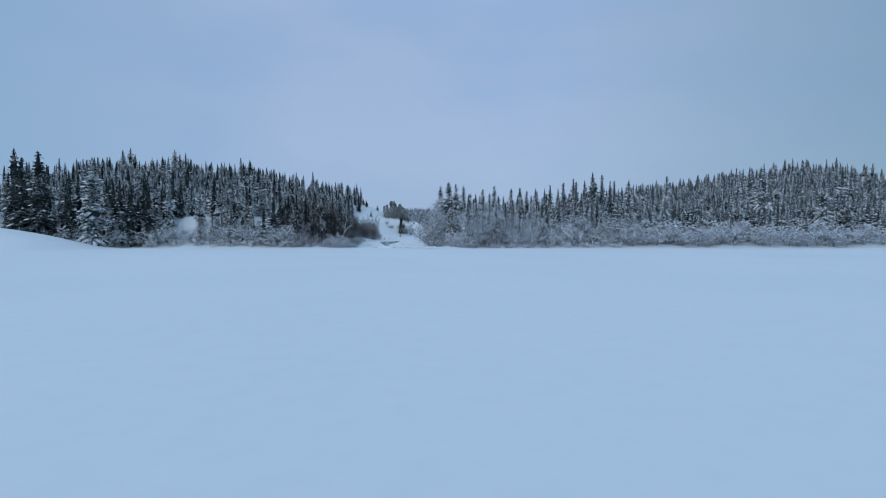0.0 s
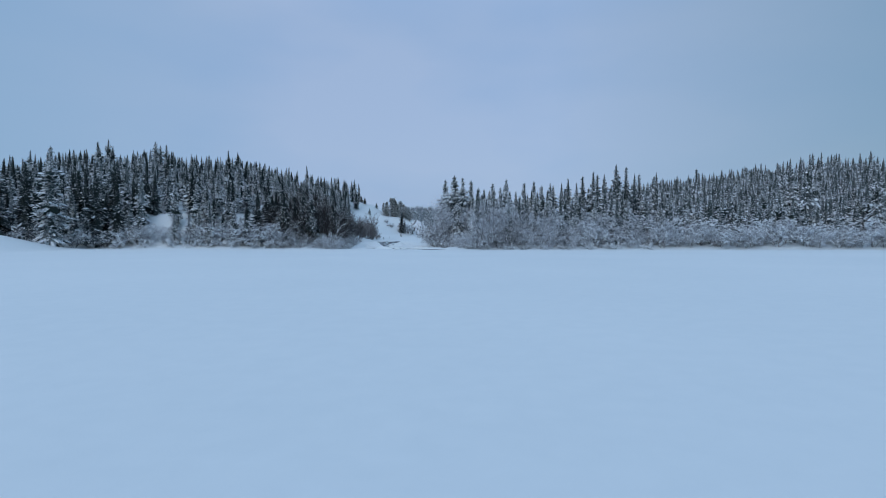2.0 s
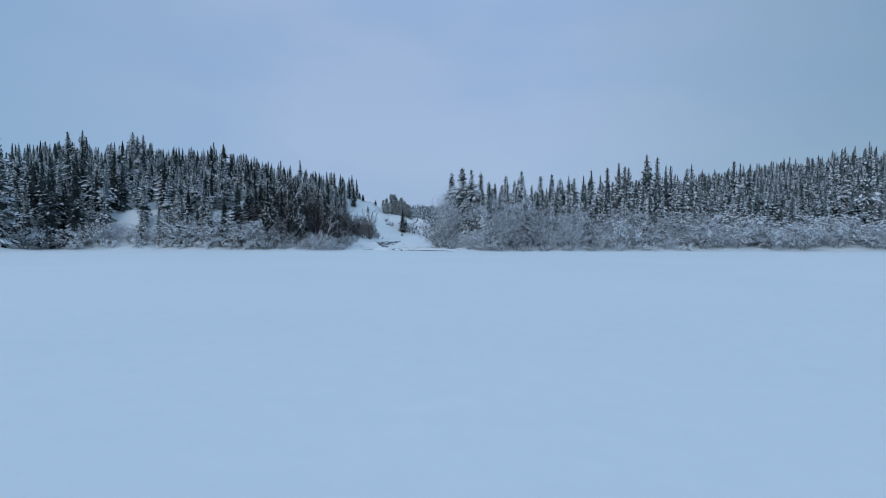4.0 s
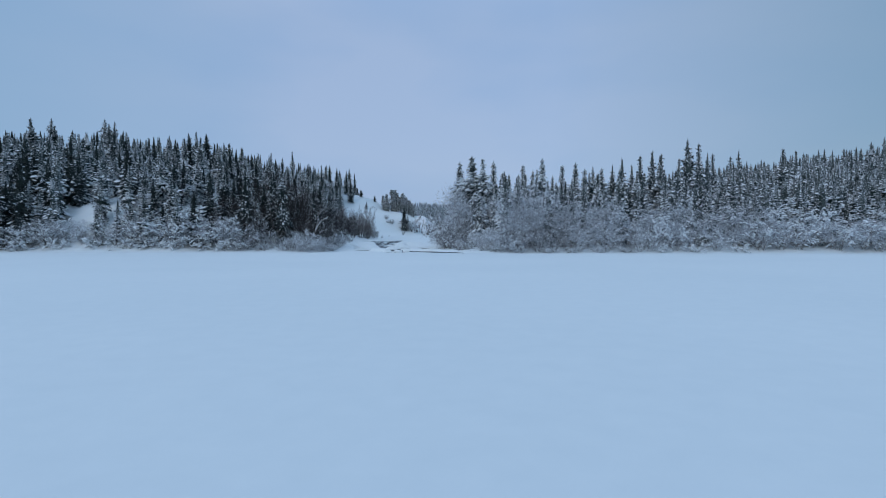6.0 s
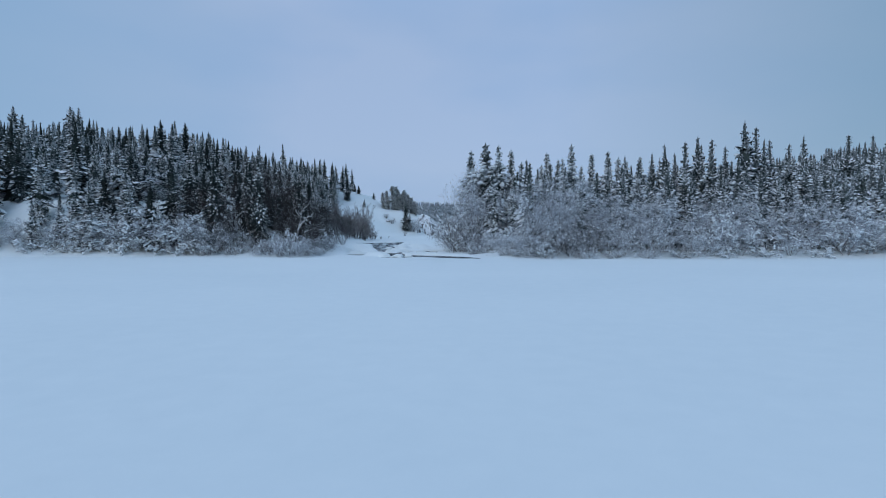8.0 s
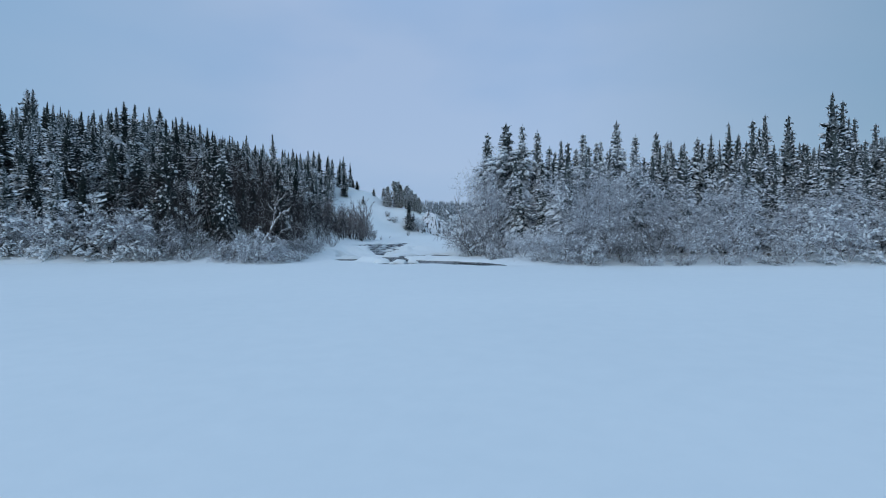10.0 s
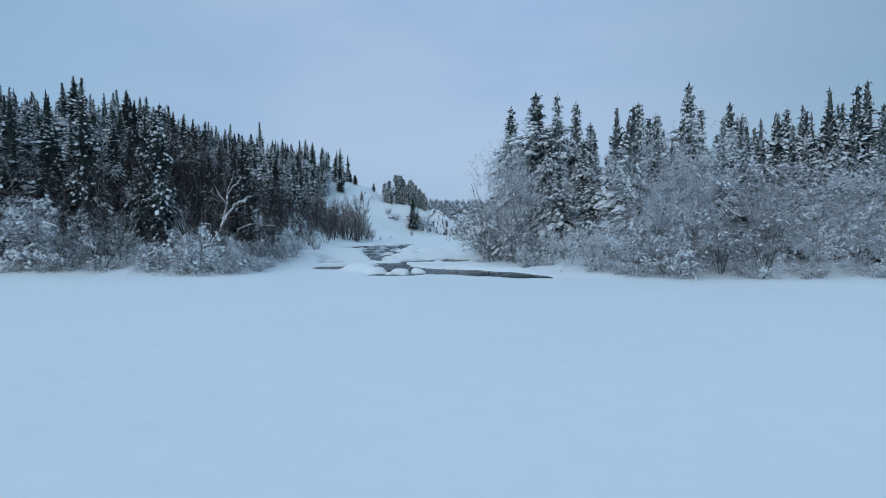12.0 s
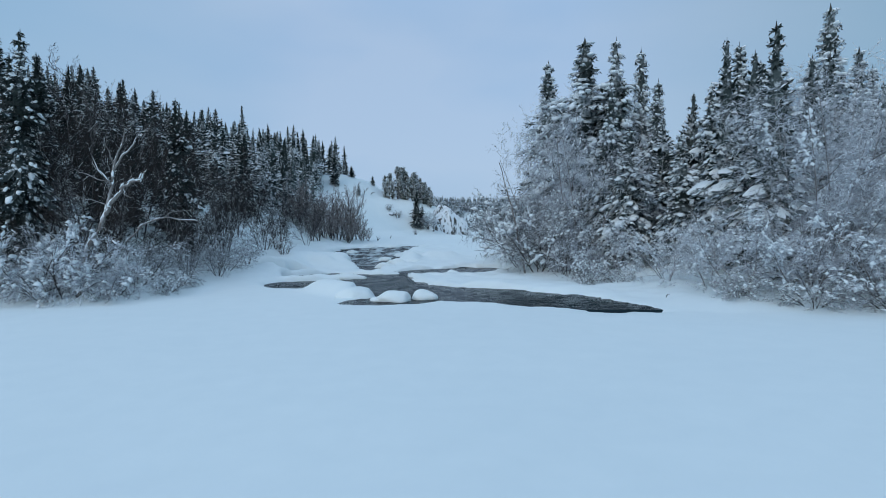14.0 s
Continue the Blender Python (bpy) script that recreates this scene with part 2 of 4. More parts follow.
def ribbon(soup, pts, width, mat=0, rng=random):
    """A thin twig: a tapered strip along pts."""
    pts = np.asarray(pts, dtype=float)
    d = unit(pts[-1] - pts[0])
    s = unit(np.cross(d, (rng.uniform(-1, 1), rng.uniform(-1, 1), rng.uniform(-0.6, 0.6)))) * width
    k = len(pts)
    v, f = [], []
    for i in range(k - 1):
        w = 1 - 0.7 * i / (k - 1)
        v += [pts[i] - s * w, pts[i] + s * w]
    v.append(pts[-1])
    for i in range(k - 2):
        f += [(2 * i, 2 * i + 1, 2 * i + 3), (2 * i, 2 * i + 3, 2 * i + 2)]
    f.append((2 * k - 4, 2 * k - 3, 2 * k - 2))
    soup.add(v, f, mat)


ICO = bmesh.new()
bmesh.ops.create_icosphere(ICO, subdivisions=2, radius=1.0)
ICO_V = np.array([v.co[:] for v in ICO.verts])
ICO_F = np.array([[v.index for v in f.verts] for f in ICO.faces])
ICO.free()
OCT_V = np.array([(1, 0, 0), (-1, 0, 0), (0, 1, 0), (0, -1, 0), (0, 0, 1), (0, 0, -1)], dtype=float)
OCT_F = np.array([(0, 2, 4), (2, 1, 4), (1, 3, 4), (3, 0, 4), (2, 0, 5), (1, 2, 5), (3, 1, 5), (0, 3, 5)])


def lump(soup, centre, along, a, b, c, rng, mat=0, coarse=False):
    """A pillow of snow: half-lengths a along, b across, c high, with an uneven surface."""
    v, f = (OCT_V, OCT_F) if coarse else (ICO_V, ICO_F)
    x = unit(np.asarray(along, dtype=float))
    y = unit(np.cross((0, 0, 1), x))
    z = np.cross(x, y)
    e = 0.3 if coarse else 0.24
    jit = 1 + np.array([rng.uniform(-e, e) for _ in range(len(v))])
    w = v * jit[:, None]
    w[:, 2] = np.where(w[:, 2] < 0, w[:, 2] * 0.55, w[:, 2])
    soup.add(np.asarray(centre) + np.outer(w[:, 0] * a, x) + np.outer(w[:, 1] * b, y) + np.outer(w[:, 2] * c, z), f, mat)


def kite(soup, base, tip, width, rng, mat=0):
    """A spray of needles: a narrow leaf-shaped blade, folded along its middle."""
    base, tip = np.asarray(base), np.asarray(tip)
    d = tip - base
    s = unit(np.cross(d, (rng.uniform(-0.5, 0.5), rng.uniform(-0.5, 0.5), 1.0))) * width
    mid = base + d * rng.uniform(0.35, 0.6)
    mid = mid + np.array((0, 0, -0.35 * width))
    soup.add([base, mid + s, tip, mid - s], [(0, 1, 2), (0, 2, 3)], mat)


# ---------------------------------------------------------------- the ground's shape
def step(a, b, x):
    t = np.clip((x - a) / (b - a), 0, 1)
    return t * t * (3 - 2 * t)


def smin(a, b, k):
    h = np.clip(0.5 + 0.5 * (b - a) / k, 0, 1)
    return b * (1 - h) + a * h - k * h * (1 - h)


WAVES = [(random.Random(40 + i).uniform(-1, 1), random.Random(80 + i).uniform(-1, 1), random.Random(120 + i).uniform(0, 6.28)) for i in range(8)]


def swell(x, y, size):
    """Soft, uneven ups and downs of about that many metres, between -1 and 1."""
    out = 0
    for i, (a, b, p) in enumerate(WAVES):
        k = 2 * math.pi / size * (0.7 + 0.17 * i) / (math.hypot(a, b) + 0.01)
        out = out + np.sin(k * (a * x + b * y) + p + 0.8 * np.sin(k * 0.43 * (b * x - a * y) + 2 * p))
    return out / 4.2


# open water: from (x, y, half-width) to (x, y, half-width)
LEADS = [
    # the long lead along the lake's edge
    ((-0.9, 118.2, 0.1), (-2.0, 119.5, 1.15)), ((-2.0, 119.5, 1.15), (-3.4, 120.9, 1.75)), ((-3.4, 120.9, 1.75), (-4.5, 122.0, 1.95)),
    ((-4.5, 122.0, 1.95), (-6.5, 123.2, 2.45)), ((-6.5, 123.2, 2.45), (-8.9, 124.2, 2.7)), ((-10.5, 120.8, 0.85), (-8.4, 122.6, 1.5)),
    # the main pool and its western arm
    ((-8.9, 124.2, 2.7), (-10.8, 126.4, 2.0)), ((-10.8, 126.4, 2.0), (-11.9, 129.4, 2.0)), ((-11.9, 129.4, 2.0), (-12.0, 133.2, 1.5)),
    ((-16.2, 128.0, 0.5), (-14.8, 127.7, 2.2)), ((-14.8, 127.7, 2.2), (-13.7, 128.9, 1.4)), ((-14.0, 128.8, 1.0), (-12.2, 128.8, 1.2)),
    # slivers under the western bank
    ((-19.6, 134.2, 0.6), (-17.9, 135.6, 0.8)), ((-17.3, 132.4, 0.5), (-15.6, 134.2, 0.95)), ((-15.6, 134.2, 0.95), (-13.5, 133.6, 0.8)),
    # the eastern pool
    ((-9.8, 134.4, 1.2), (-8.3, 136.6, 2.9)), ((-8.3, 136.6, 2.9), (-6.2, 138.6, 2.3)),
    # the rapids above
    ((-13.7, 138.2, 0.5), (-14.0, 142.0, 1.6)), ((-14.0, 142.0, 1.6), (-15.4, 147.0, 2.4)), ((-15.4, 147.0, 2.4), (-16.4, 152.5, 2.8)),
    ((-20.0, 149.4, 0.35), (-16.6, 151.6, 1.9)), ((-15.0, 154.0, 2.4), (-12.3, 160.5, 0.9)), ((-14.2, 146.4, 1.4), (-11.8, 148.6, 0.8)), ((-18.0, 155.0, 1.4), (-15.0, 157.5, 1.5)),
]


def lead_distance(x, y):
    """How far a place lies from open water (minus: in it)."""
    best = np.full(np.broadcast(x, y).shape, 1e3)
    for (ax, ay, ar), (bx, by, br) in LEADS:
        ux, uy = bx - ax, by - ay
        t = np.clip(((x - ax) * ux + (y - ay) * uy) / (ux * ux + uy * uy), 0, 1)
        best = np.minimum(best, np.hypot(x - ax - t * ux, y - ay - t * uy) - (ar + t * (br - ar)))
    return best - 0.12 + 0.22 * swell(x, y, 2.6) + 0.10 * swell(y, x, 1.0)


def valley(y):
    return np.interp(y, [-9e3, 140.5, 143.5, 147, 150, 154, 157, 170, 200, 9e3], [0, 0, 0.16, 0.32, 0.52, 0.85, 1.0, 1.35, 2.1, 2.1])


def west_inland(x, y):
    edge = np.interp(y, [0, 120, 150, 170, 180, 190, 200, 207, 213, 224, 240, 300, 420], [-19.5, -19.5, -19.6, -20.5, -20.8, -18.5, -14, -9.5, -6.6, -6.2, -12, -60, -160])
    return smin(y - 120.6 + 0.9 * swell(x, 0 * x + 7, 22), edge - x + 0.6 * swell(x, y, 14), 3.0)


def east_inland(x, y):
    edge = np.interp(y, [0, 119, 125, 130, 136, 143, 150, 170, 200, 260, 400], [0.8, 0.8, 0.4, -0.9, -2.6, -4.6, -5.2, -2, 8, 30, 150])
    return smin(y - 118.9 + 0.8 * swell(x, 0 * x + 3, 19), x - edge + 0.4 * swell(x, y, 9), 2.0)


def height(x, y):
    x, y = np.broadcast_arrays(np.asarray(x, dtype=float), np.asarray(y, dtype=float))
    z = valley(y) + 0.035 * swell(x, y, 9) * step(60, 118, y) + 0.02 * swell(x, y, 31)
    dw, de = west_inland(x, y), east_inland(x, y)
    west = np.interp(dw, [-1.5, 0, 3, 6, 10, 14, 20, 30, 45, 65, 110, 200], [0, 0.22, 0.8, 2.2, 4.4, 6.4, 8.4, 10.8, 13.6, 17, 21, 23])
    west = west + 2.6 * step(-33, -42, x) * np.exp(-((dw - 9) / 4.5) ** 2)
    knoll = np.interp(dw, [-0.6, 0, 2, 4, 8, 14, 17.5, 21, 26, 60], [0, 0.3, 3.2, 5.0, 6.6, 7.3, 9.4, 11.4, 12.3, 15])
    far_end = 1 - step(232, 300, y)
    w = step(200, 211, y)
    z = z + (west * (1 - w) + knoll * w) * far_end + 0.25 * step(4, 12, dw) * swell(x, y, 8)
    east = np.interp(de, [-1.2, 0, 3, 8, 20, 60], [0, 0.18, 0.55, 0.9, 1.3, 2.0])
    hill = np.interp(x, [20, 37, 59, 81, 104, 125, 143], [0, 0.25, 0.64, 0.82, 0.97, 1.2, 1.5]) * np.interp(de, [0, 10, 60, 100, 200], [0, 1.8, 9, 14, 22])
    z = z + (east + hill) * (1 - step(260, 340, y)) + 0.15 * step(2, 8, de) * swell(x, y, 6)
    # the bare snowy point on the western shore
    z = z + 5.6 * (1 - np.exp(-np.clip(-68.5 - x, 0, None) / 13)) * step(84, 101, y) * (1 - step(108, 122, y))
    # the far ridge, and low hills all round the horizon
    z = z + 16 * step(385, 470, y) + 8 * step(520, 900, y) * (1 + 0.3 * swell(x, y, 300))
    z = z + 16 * step(260, 600, np.abs(x)) + 14 * step(350, 800, -y)
    # snow banks of the creek
    z = z + 0.95 * np.exp(-((x + 18.6) / 3.3) ** 6 - ((y - 140.6) / 2.5) ** 4) * (1 + 0.14 * swell(x, y, 4)) + 0.3 * np.exp(-((x + 14.2) / 1.6) ** 2 - ((y - 140.8) / 1.7) ** 2)
    z = z + 0.5 * np.exp(-((x + 11.6) / 0.9) ** 4 - ((y - 146.6) / 1.3) ** 2) + 0.45 * np.exp(-((x + 9.0) / 1.5) ** 4 - ((y - 148.6) / 1.3) ** 2)
    # a low spit of snow running out between the pools
    along = np.clip(((x + 13.3) * 2.0 - (y - 124.6) * 2.0) / 8.0, 0, 1)
    gap = np.hypot(x + 13.3 - 2.0 * along, y - 124.6 + 2.0 * along)
    z = z + (0.46 - 0.1 * along + 0.08 * swell(x, y, 2.2)) * np.exp(-(gap / 0.95) ** 3)
    z = z + 0.7 * np.exp(-((x + 19.4) / 2.0) ** 2 - ((y - 135.5) / 3.5) ** 2)
    s = lead_distance(x, y)
    near = np.exp(-np.clip(s, 0, None) / 5.0) * step(116, 120, y)
    back = step(121.5, 127, y + 0.35 * np.clip(x + 8, -9, 9))
    z = z + near * back * (0.07 + 0.15 * swell(x, y, 3.5) + 0.07 * swell(y, x, 1.6)) + 0.06 * back * np.exp(-((s - 0.7) / 0.5) ** 2)
    z = z - 0.04 * (1 - back) * np.exp(-np.clip(s, 0, None) / 0.9)
    bed = valley(y) - 0.7
    return np.where(s < 0.3, bed + (z - bed) * np.sqrt(step(-0.3, 0.3, s)), z)


def ground_z(x, y):
    return float(height(np.array([x]), np.array([y]))[0])


# ---------------------------------------------------------------- ground and water
def spread(stops):
    out = []
    for a, b, d in stops:
        k = max(1, round((b - a) / d))
        out += list(np.linspace(a, b, k, endpoint=False))
    return np.array(out + [stops[-1][1]])


def outward(start, end, first, grow):
    out, d = [start], first
    while abs(out[-1]) < abs(end):
        out.append(out[-1] + math.copysign(d, end - start))
        d *= grow
    return out[1:]


gx = spread([(-130, -60, 2.4), (-60, -23, 1.0), (-23, 3.0, 0.22), (3.0, 40, 1.0), (40, 130, 2.4)])
gx = np.array(outward(-130, -3600, 4, 1.28)[::-1] + list(gx) + outward(130, 3600, 4, 1.28))
gy = spread([(60, 112, 1.6), (112, 117, 0.5), (117, 146, 0.22), (146, 164, 0.34), (164, 235, 1.1)])
gy = np.array(outward(60, -3600, 4, 1.25)[::-1] + list(gy) + outward(235, 3600, 3, 1.22))
GX, GY = np.meshgrid(gx, gy)
GZ = height(GX, GY)
nx, ny = len(gx), len(gy)
ii = (np.arange(ny - 1)[:, None] * nx + np.arange(nx - 1)[None, :]).ravel()
gf = np.concatenate([np.stack([ii, ii + 1, ii + nx + 1], 1), np.stack([ii, ii + nx + 1, ii + nx], 1)])
ground = new("ground", mesh_of("ground", np.stack([GX.ravel(), GY.ravel(), GZ.ravel()], 1), gf, np.zeros(len(gf)), [SNOW], True))
tagged(ground, "smooth untouched snow over a frozen lake and its wooded shores", "snow ground", kind="structure")

wx, wy = np.arange(-21.5, 1.5, 0.2), np.arange(117.0, 163, 0.2)
WX, WY = np.meshgrid(wx, wy)
WZ = valley(WY) - 0.07 + 0.016 * swell(WX, WY * 1.6, 0.9) + 0.012 * swell(WY * 1.7, WX, 0.55) + np.where(WY > 141, 0.05 * swell(WX, WY, 2.4), 0)
WZ = np.where(WY < 118.6, WZ - 0.25, WZ)
nx, ny = len(wx), len(wy)
ii = (np.arange(ny - 1)[:, None] * nx + np.arange(nx - 1)[None, :]).ravel()
wf = np.concatenate([np.stack([ii, ii + 1, ii + nx + 1], 1), np.stack([ii, ii + nx + 1, ii + nx], 1)])
water = new("water", mesh_of("water", np.stack([WX.ravel(), WY.ravel(), WZ.ravel()], 1), wf, np.zeros(len(wf)), [WATER], True))
tagged(water, "dark open creek water running between banks of snow", "water", kind="structure")


# ---------------------------------------------------------------- plants
SPAN = {0: ((0.08, 0.4), (0.6, 1.0), (1.04, 0.2)), 1: ((0.05, 0.35), (0.42, 1.0), (0.76, 0.85), (1.04, 0.15)),
        2: ((0.05, 0.3), (0.26, 0.75), (0.48, 1.0), (0.7, 0.9), (0.88, 0.62), (1.03, 0.16))}


def pad(soup, p, side, half, sag, span, lift, rng, jag, s0=0.0, mat=0):
    """A bough's drooping body, or the snow lying on it: a ridge along p with two hanging, uneven flanks."""
    k = len(span)
    v = []
    for i, (s, w) in enumerate(span):
        s = s0 + (1 - s0) * s
        mid = p(s)
        up = lift * (0.35 if i in (0, k - 1) else rng.uniform(0.75, 1.25))
        v.append(mid + np.array((0, 0, up)))
        for sg in (1, -1):
            g = w * half * (1 + jag * rng.uniform(-1, 1))
            v.append(mid + side * (sg * g) - np.array((0, 0, sag * w * (1 + jag * rng.uniform(-1, 1)))))
    f = []
    for i in range(k - 1):
        c, l, r = 3 * i, 3 * i + 1, 3 * i + 2
        f += [(c, l, l + 3), (c, l + 3, c + 3), (c, c + 3, r + 3), (c, r + 3, r)]
    soup.add(v, f, mat)


def spruce_parts(seed, tall, wide, levels, per, blades, snow, detail, heavy=1.0, ragged=0.2, cover=0.8):
    """Trunk, crown and snow of a spruce, as three soups. detail: 0 far, 1 middling, 2 near."""
    rng = random.Random(seed)
    trunk, crown, load = Soup(), Soup(), Soup()
    lean = rng.uniform(-0.012, 0.012), rng.uniform(-0.012, 0.012)
    at = lambda h: np.array((lean[0] * h + 0.03 * math.sin(h * 0.9 + seed), lean[1] * h + 0.03 * math.cos(h * 0.7 + seed), h))
    hs = np.linspace(-0.4, tall, (3, 4, 9)[detail])
    tube(trunk, [at(h) for h in hs], [max(0.012, 0.0125 * tall * (1 - max(h, 0) / tall) + 0.01) for h in hs], (3, 4, 7)[detail])

    def reach_at(u):
        r = wide * (min(1.0, (1 - u) / 0.62) ** 0.82 * (0.72 + 0.28 * min(1, u / 0.2))) + 0.10
        return r * (1 + ragged * 0.5 * math.sin(u * 19 + seed) + ragged * 0.35 * math.sin(u * 43 + 2.3 * seed))

    # the shaded inner growth round the trunk
    us = np.linspace(0.05, 0.97, (6, 9, 12)[detail])
    tube(crown, [at(tall * u) + np.array((rng.uniform(-0.06, 0.06), rng.uniform(-0.06, 0.06), 0)) for u in us],
         [max(0.03, reach_at(u) * rng.uniform(0.32, 0.5)) for u in us], (5, 6, 7)[detail])
    for i in range(levels):
        u = (i + rng.uniform(0.1, 0.9)) / levels
        u = 0.03 + 0.955 * (1 - (1 - u) ** 1.12)
        reach = reach_at(u)
        count = max(3, round(per * (0.55 + 0.45 * min(1, (1 - u) / 0.6))))
        turn = rng.uniform(0, 6.28)
        for j in range(count):
            az = turn + j * 2 * math.pi / count + rng.uniform(-0.4, 0.4)
            length = reach * rng.uniform(0.68, 1.15) * (1 if rng.random() > 0.07 else 1.18)
            h = min(tall * 0.985, max(0.25, tall * (u + rng.uniform(-0.5, 0.5) / levels)))
            o = at(h)
            out = np.array((math.cos(az), math.sin(az), 0.0))
            side = np.array((-out[1], out[0], 0.0))
            rise = 0.5 * (u - 0.5) - 0.05 + rng.uniform(-0.2, 0.16)
            droop = 0.42 * heavy * (1.15 - u) + 0.06
            p = lambda s: o + out * (length * s) + np.array((0, 0, length * (rise * s - droop * s * s + 0.16 * s ** 4)))
            half = (0.06 + (0.22, 0.17, 0.11)[detail] * length) * rng.uniform(0.75, 1.25)
            sag = half * rng.uniform(0.5, 1.0) * heavy
            pad(crown, p, side, half, sag, SPAN[detail], 0.0, rng, (0.4, 0.45, 0.6)[detail])
            if detail == 2:
                tube(crown, [p(0), p(0.5), p(0.97)], [0.02 + 0.004 * length, 0.013, 0.004], 3, 1)
            for b in range(blades):
                s = 0.25 + 0.8 * (b + rng.uniform(0, 1)) / blades
                sg = 1 if (b + j) % 2 else -1
                size = (0.12 + (0.3 if detail == 2 else 0.36) * length * (1.12 - 0.7 * s)) * rng.uniform(0.7, 1.25)
                way = unit(out * rng.uniform(0.35, 0.95) + side * sg * rng.uniform(0.45, 1.0) + np.array((0, 0, rng.uniform(-1.1, -0.1) * heavy)))
                root = p(min(s, 1)) + side * sg * half * rng.uniform(0.3, 0.8) - np.array((0, 0, sag * 0.6))
                kite(crown, root, root + way * size, size * (0.13 if detail == 2 else 0.24), rng)
            # snow lies in uneven patches, heavier on some sides and heights than on others
            patch = 0.5 + 0.3 * math.sin(1.5 * h + seed + 1.4 * math.cos(az + seed)) + 0.2 * math.sin(2.9 * h + 2.1 * az + 0.7 * seed)
            if rng.random() > cover * (0.35 + 1.3 * patch):
                continue
            thick = (0.05 + 0.05 * length) * rng.uniform(0.6, 1.3) * heavy
            if detail < 2 or rng.random() < 0.05:
                pad(load, p, side, half * rng.uniform(0.4, 0.75), sag * rng.uniform(0.3, 0.65), SPAN[detail // 2], thick, rng, 0.4, rng.uniform(0.3, 0.65))
            if detail == 2:
                for b in range(snow):
                    if rng.random() < 0.2:
                        continue
                    s = 0.4 + 0.62 * (b + rng.uniform(0.0, 1.0)) / snow
                    w = (0.055 + 0.06 * min(length, 2.0)) * rng.uniform(0.5, 1.35) * (heavy / 1.15) ** 0.8
                    way = p(s + 0.1) - p(s - 0.1)
                    lump(load, p(s) + side * rng.uniform(-1.1, 1.1) * half - np.array((0, 0, rng.uniform(0.0, 0.7) * sag)), way - np.array((0, 0, rng.uniform(0.0, 0.12) * length)),
                         w * rng.uniform(1.0, 1.5), w * rng.uniform(0.75, 1.1), w * rng.uniform(0.55, 0.85), rng)
    for b in range(4):
        a = rng.uniform(0, 6.28)
        kite(crown, at(tall * 0.955), at(tall * 0.975) + np.array((math.cos(a) * 0.13, math.sin(a) * 0.13, 0.12)), 0.05, rng)
    kite(crown, at(tall * 0.95), at(tall + 0.12), 0.06, rng)
    return trunk, crown, load


def spruce_thing(name, seed, needles, label, spec):
    trunk, crown, load = spruce_parts(seed, *spec)
    ob = new(name)
    part("trunk", trunk, BARK, ob)
    part("crown", crown, [needles, BARK], ob)
    tagged(part("snow_load", load, SNOW_LOAD, ob, "thick pillows of fresh snow", True), kind="stuff")
    return tagged(ob, label, "spruce tree")


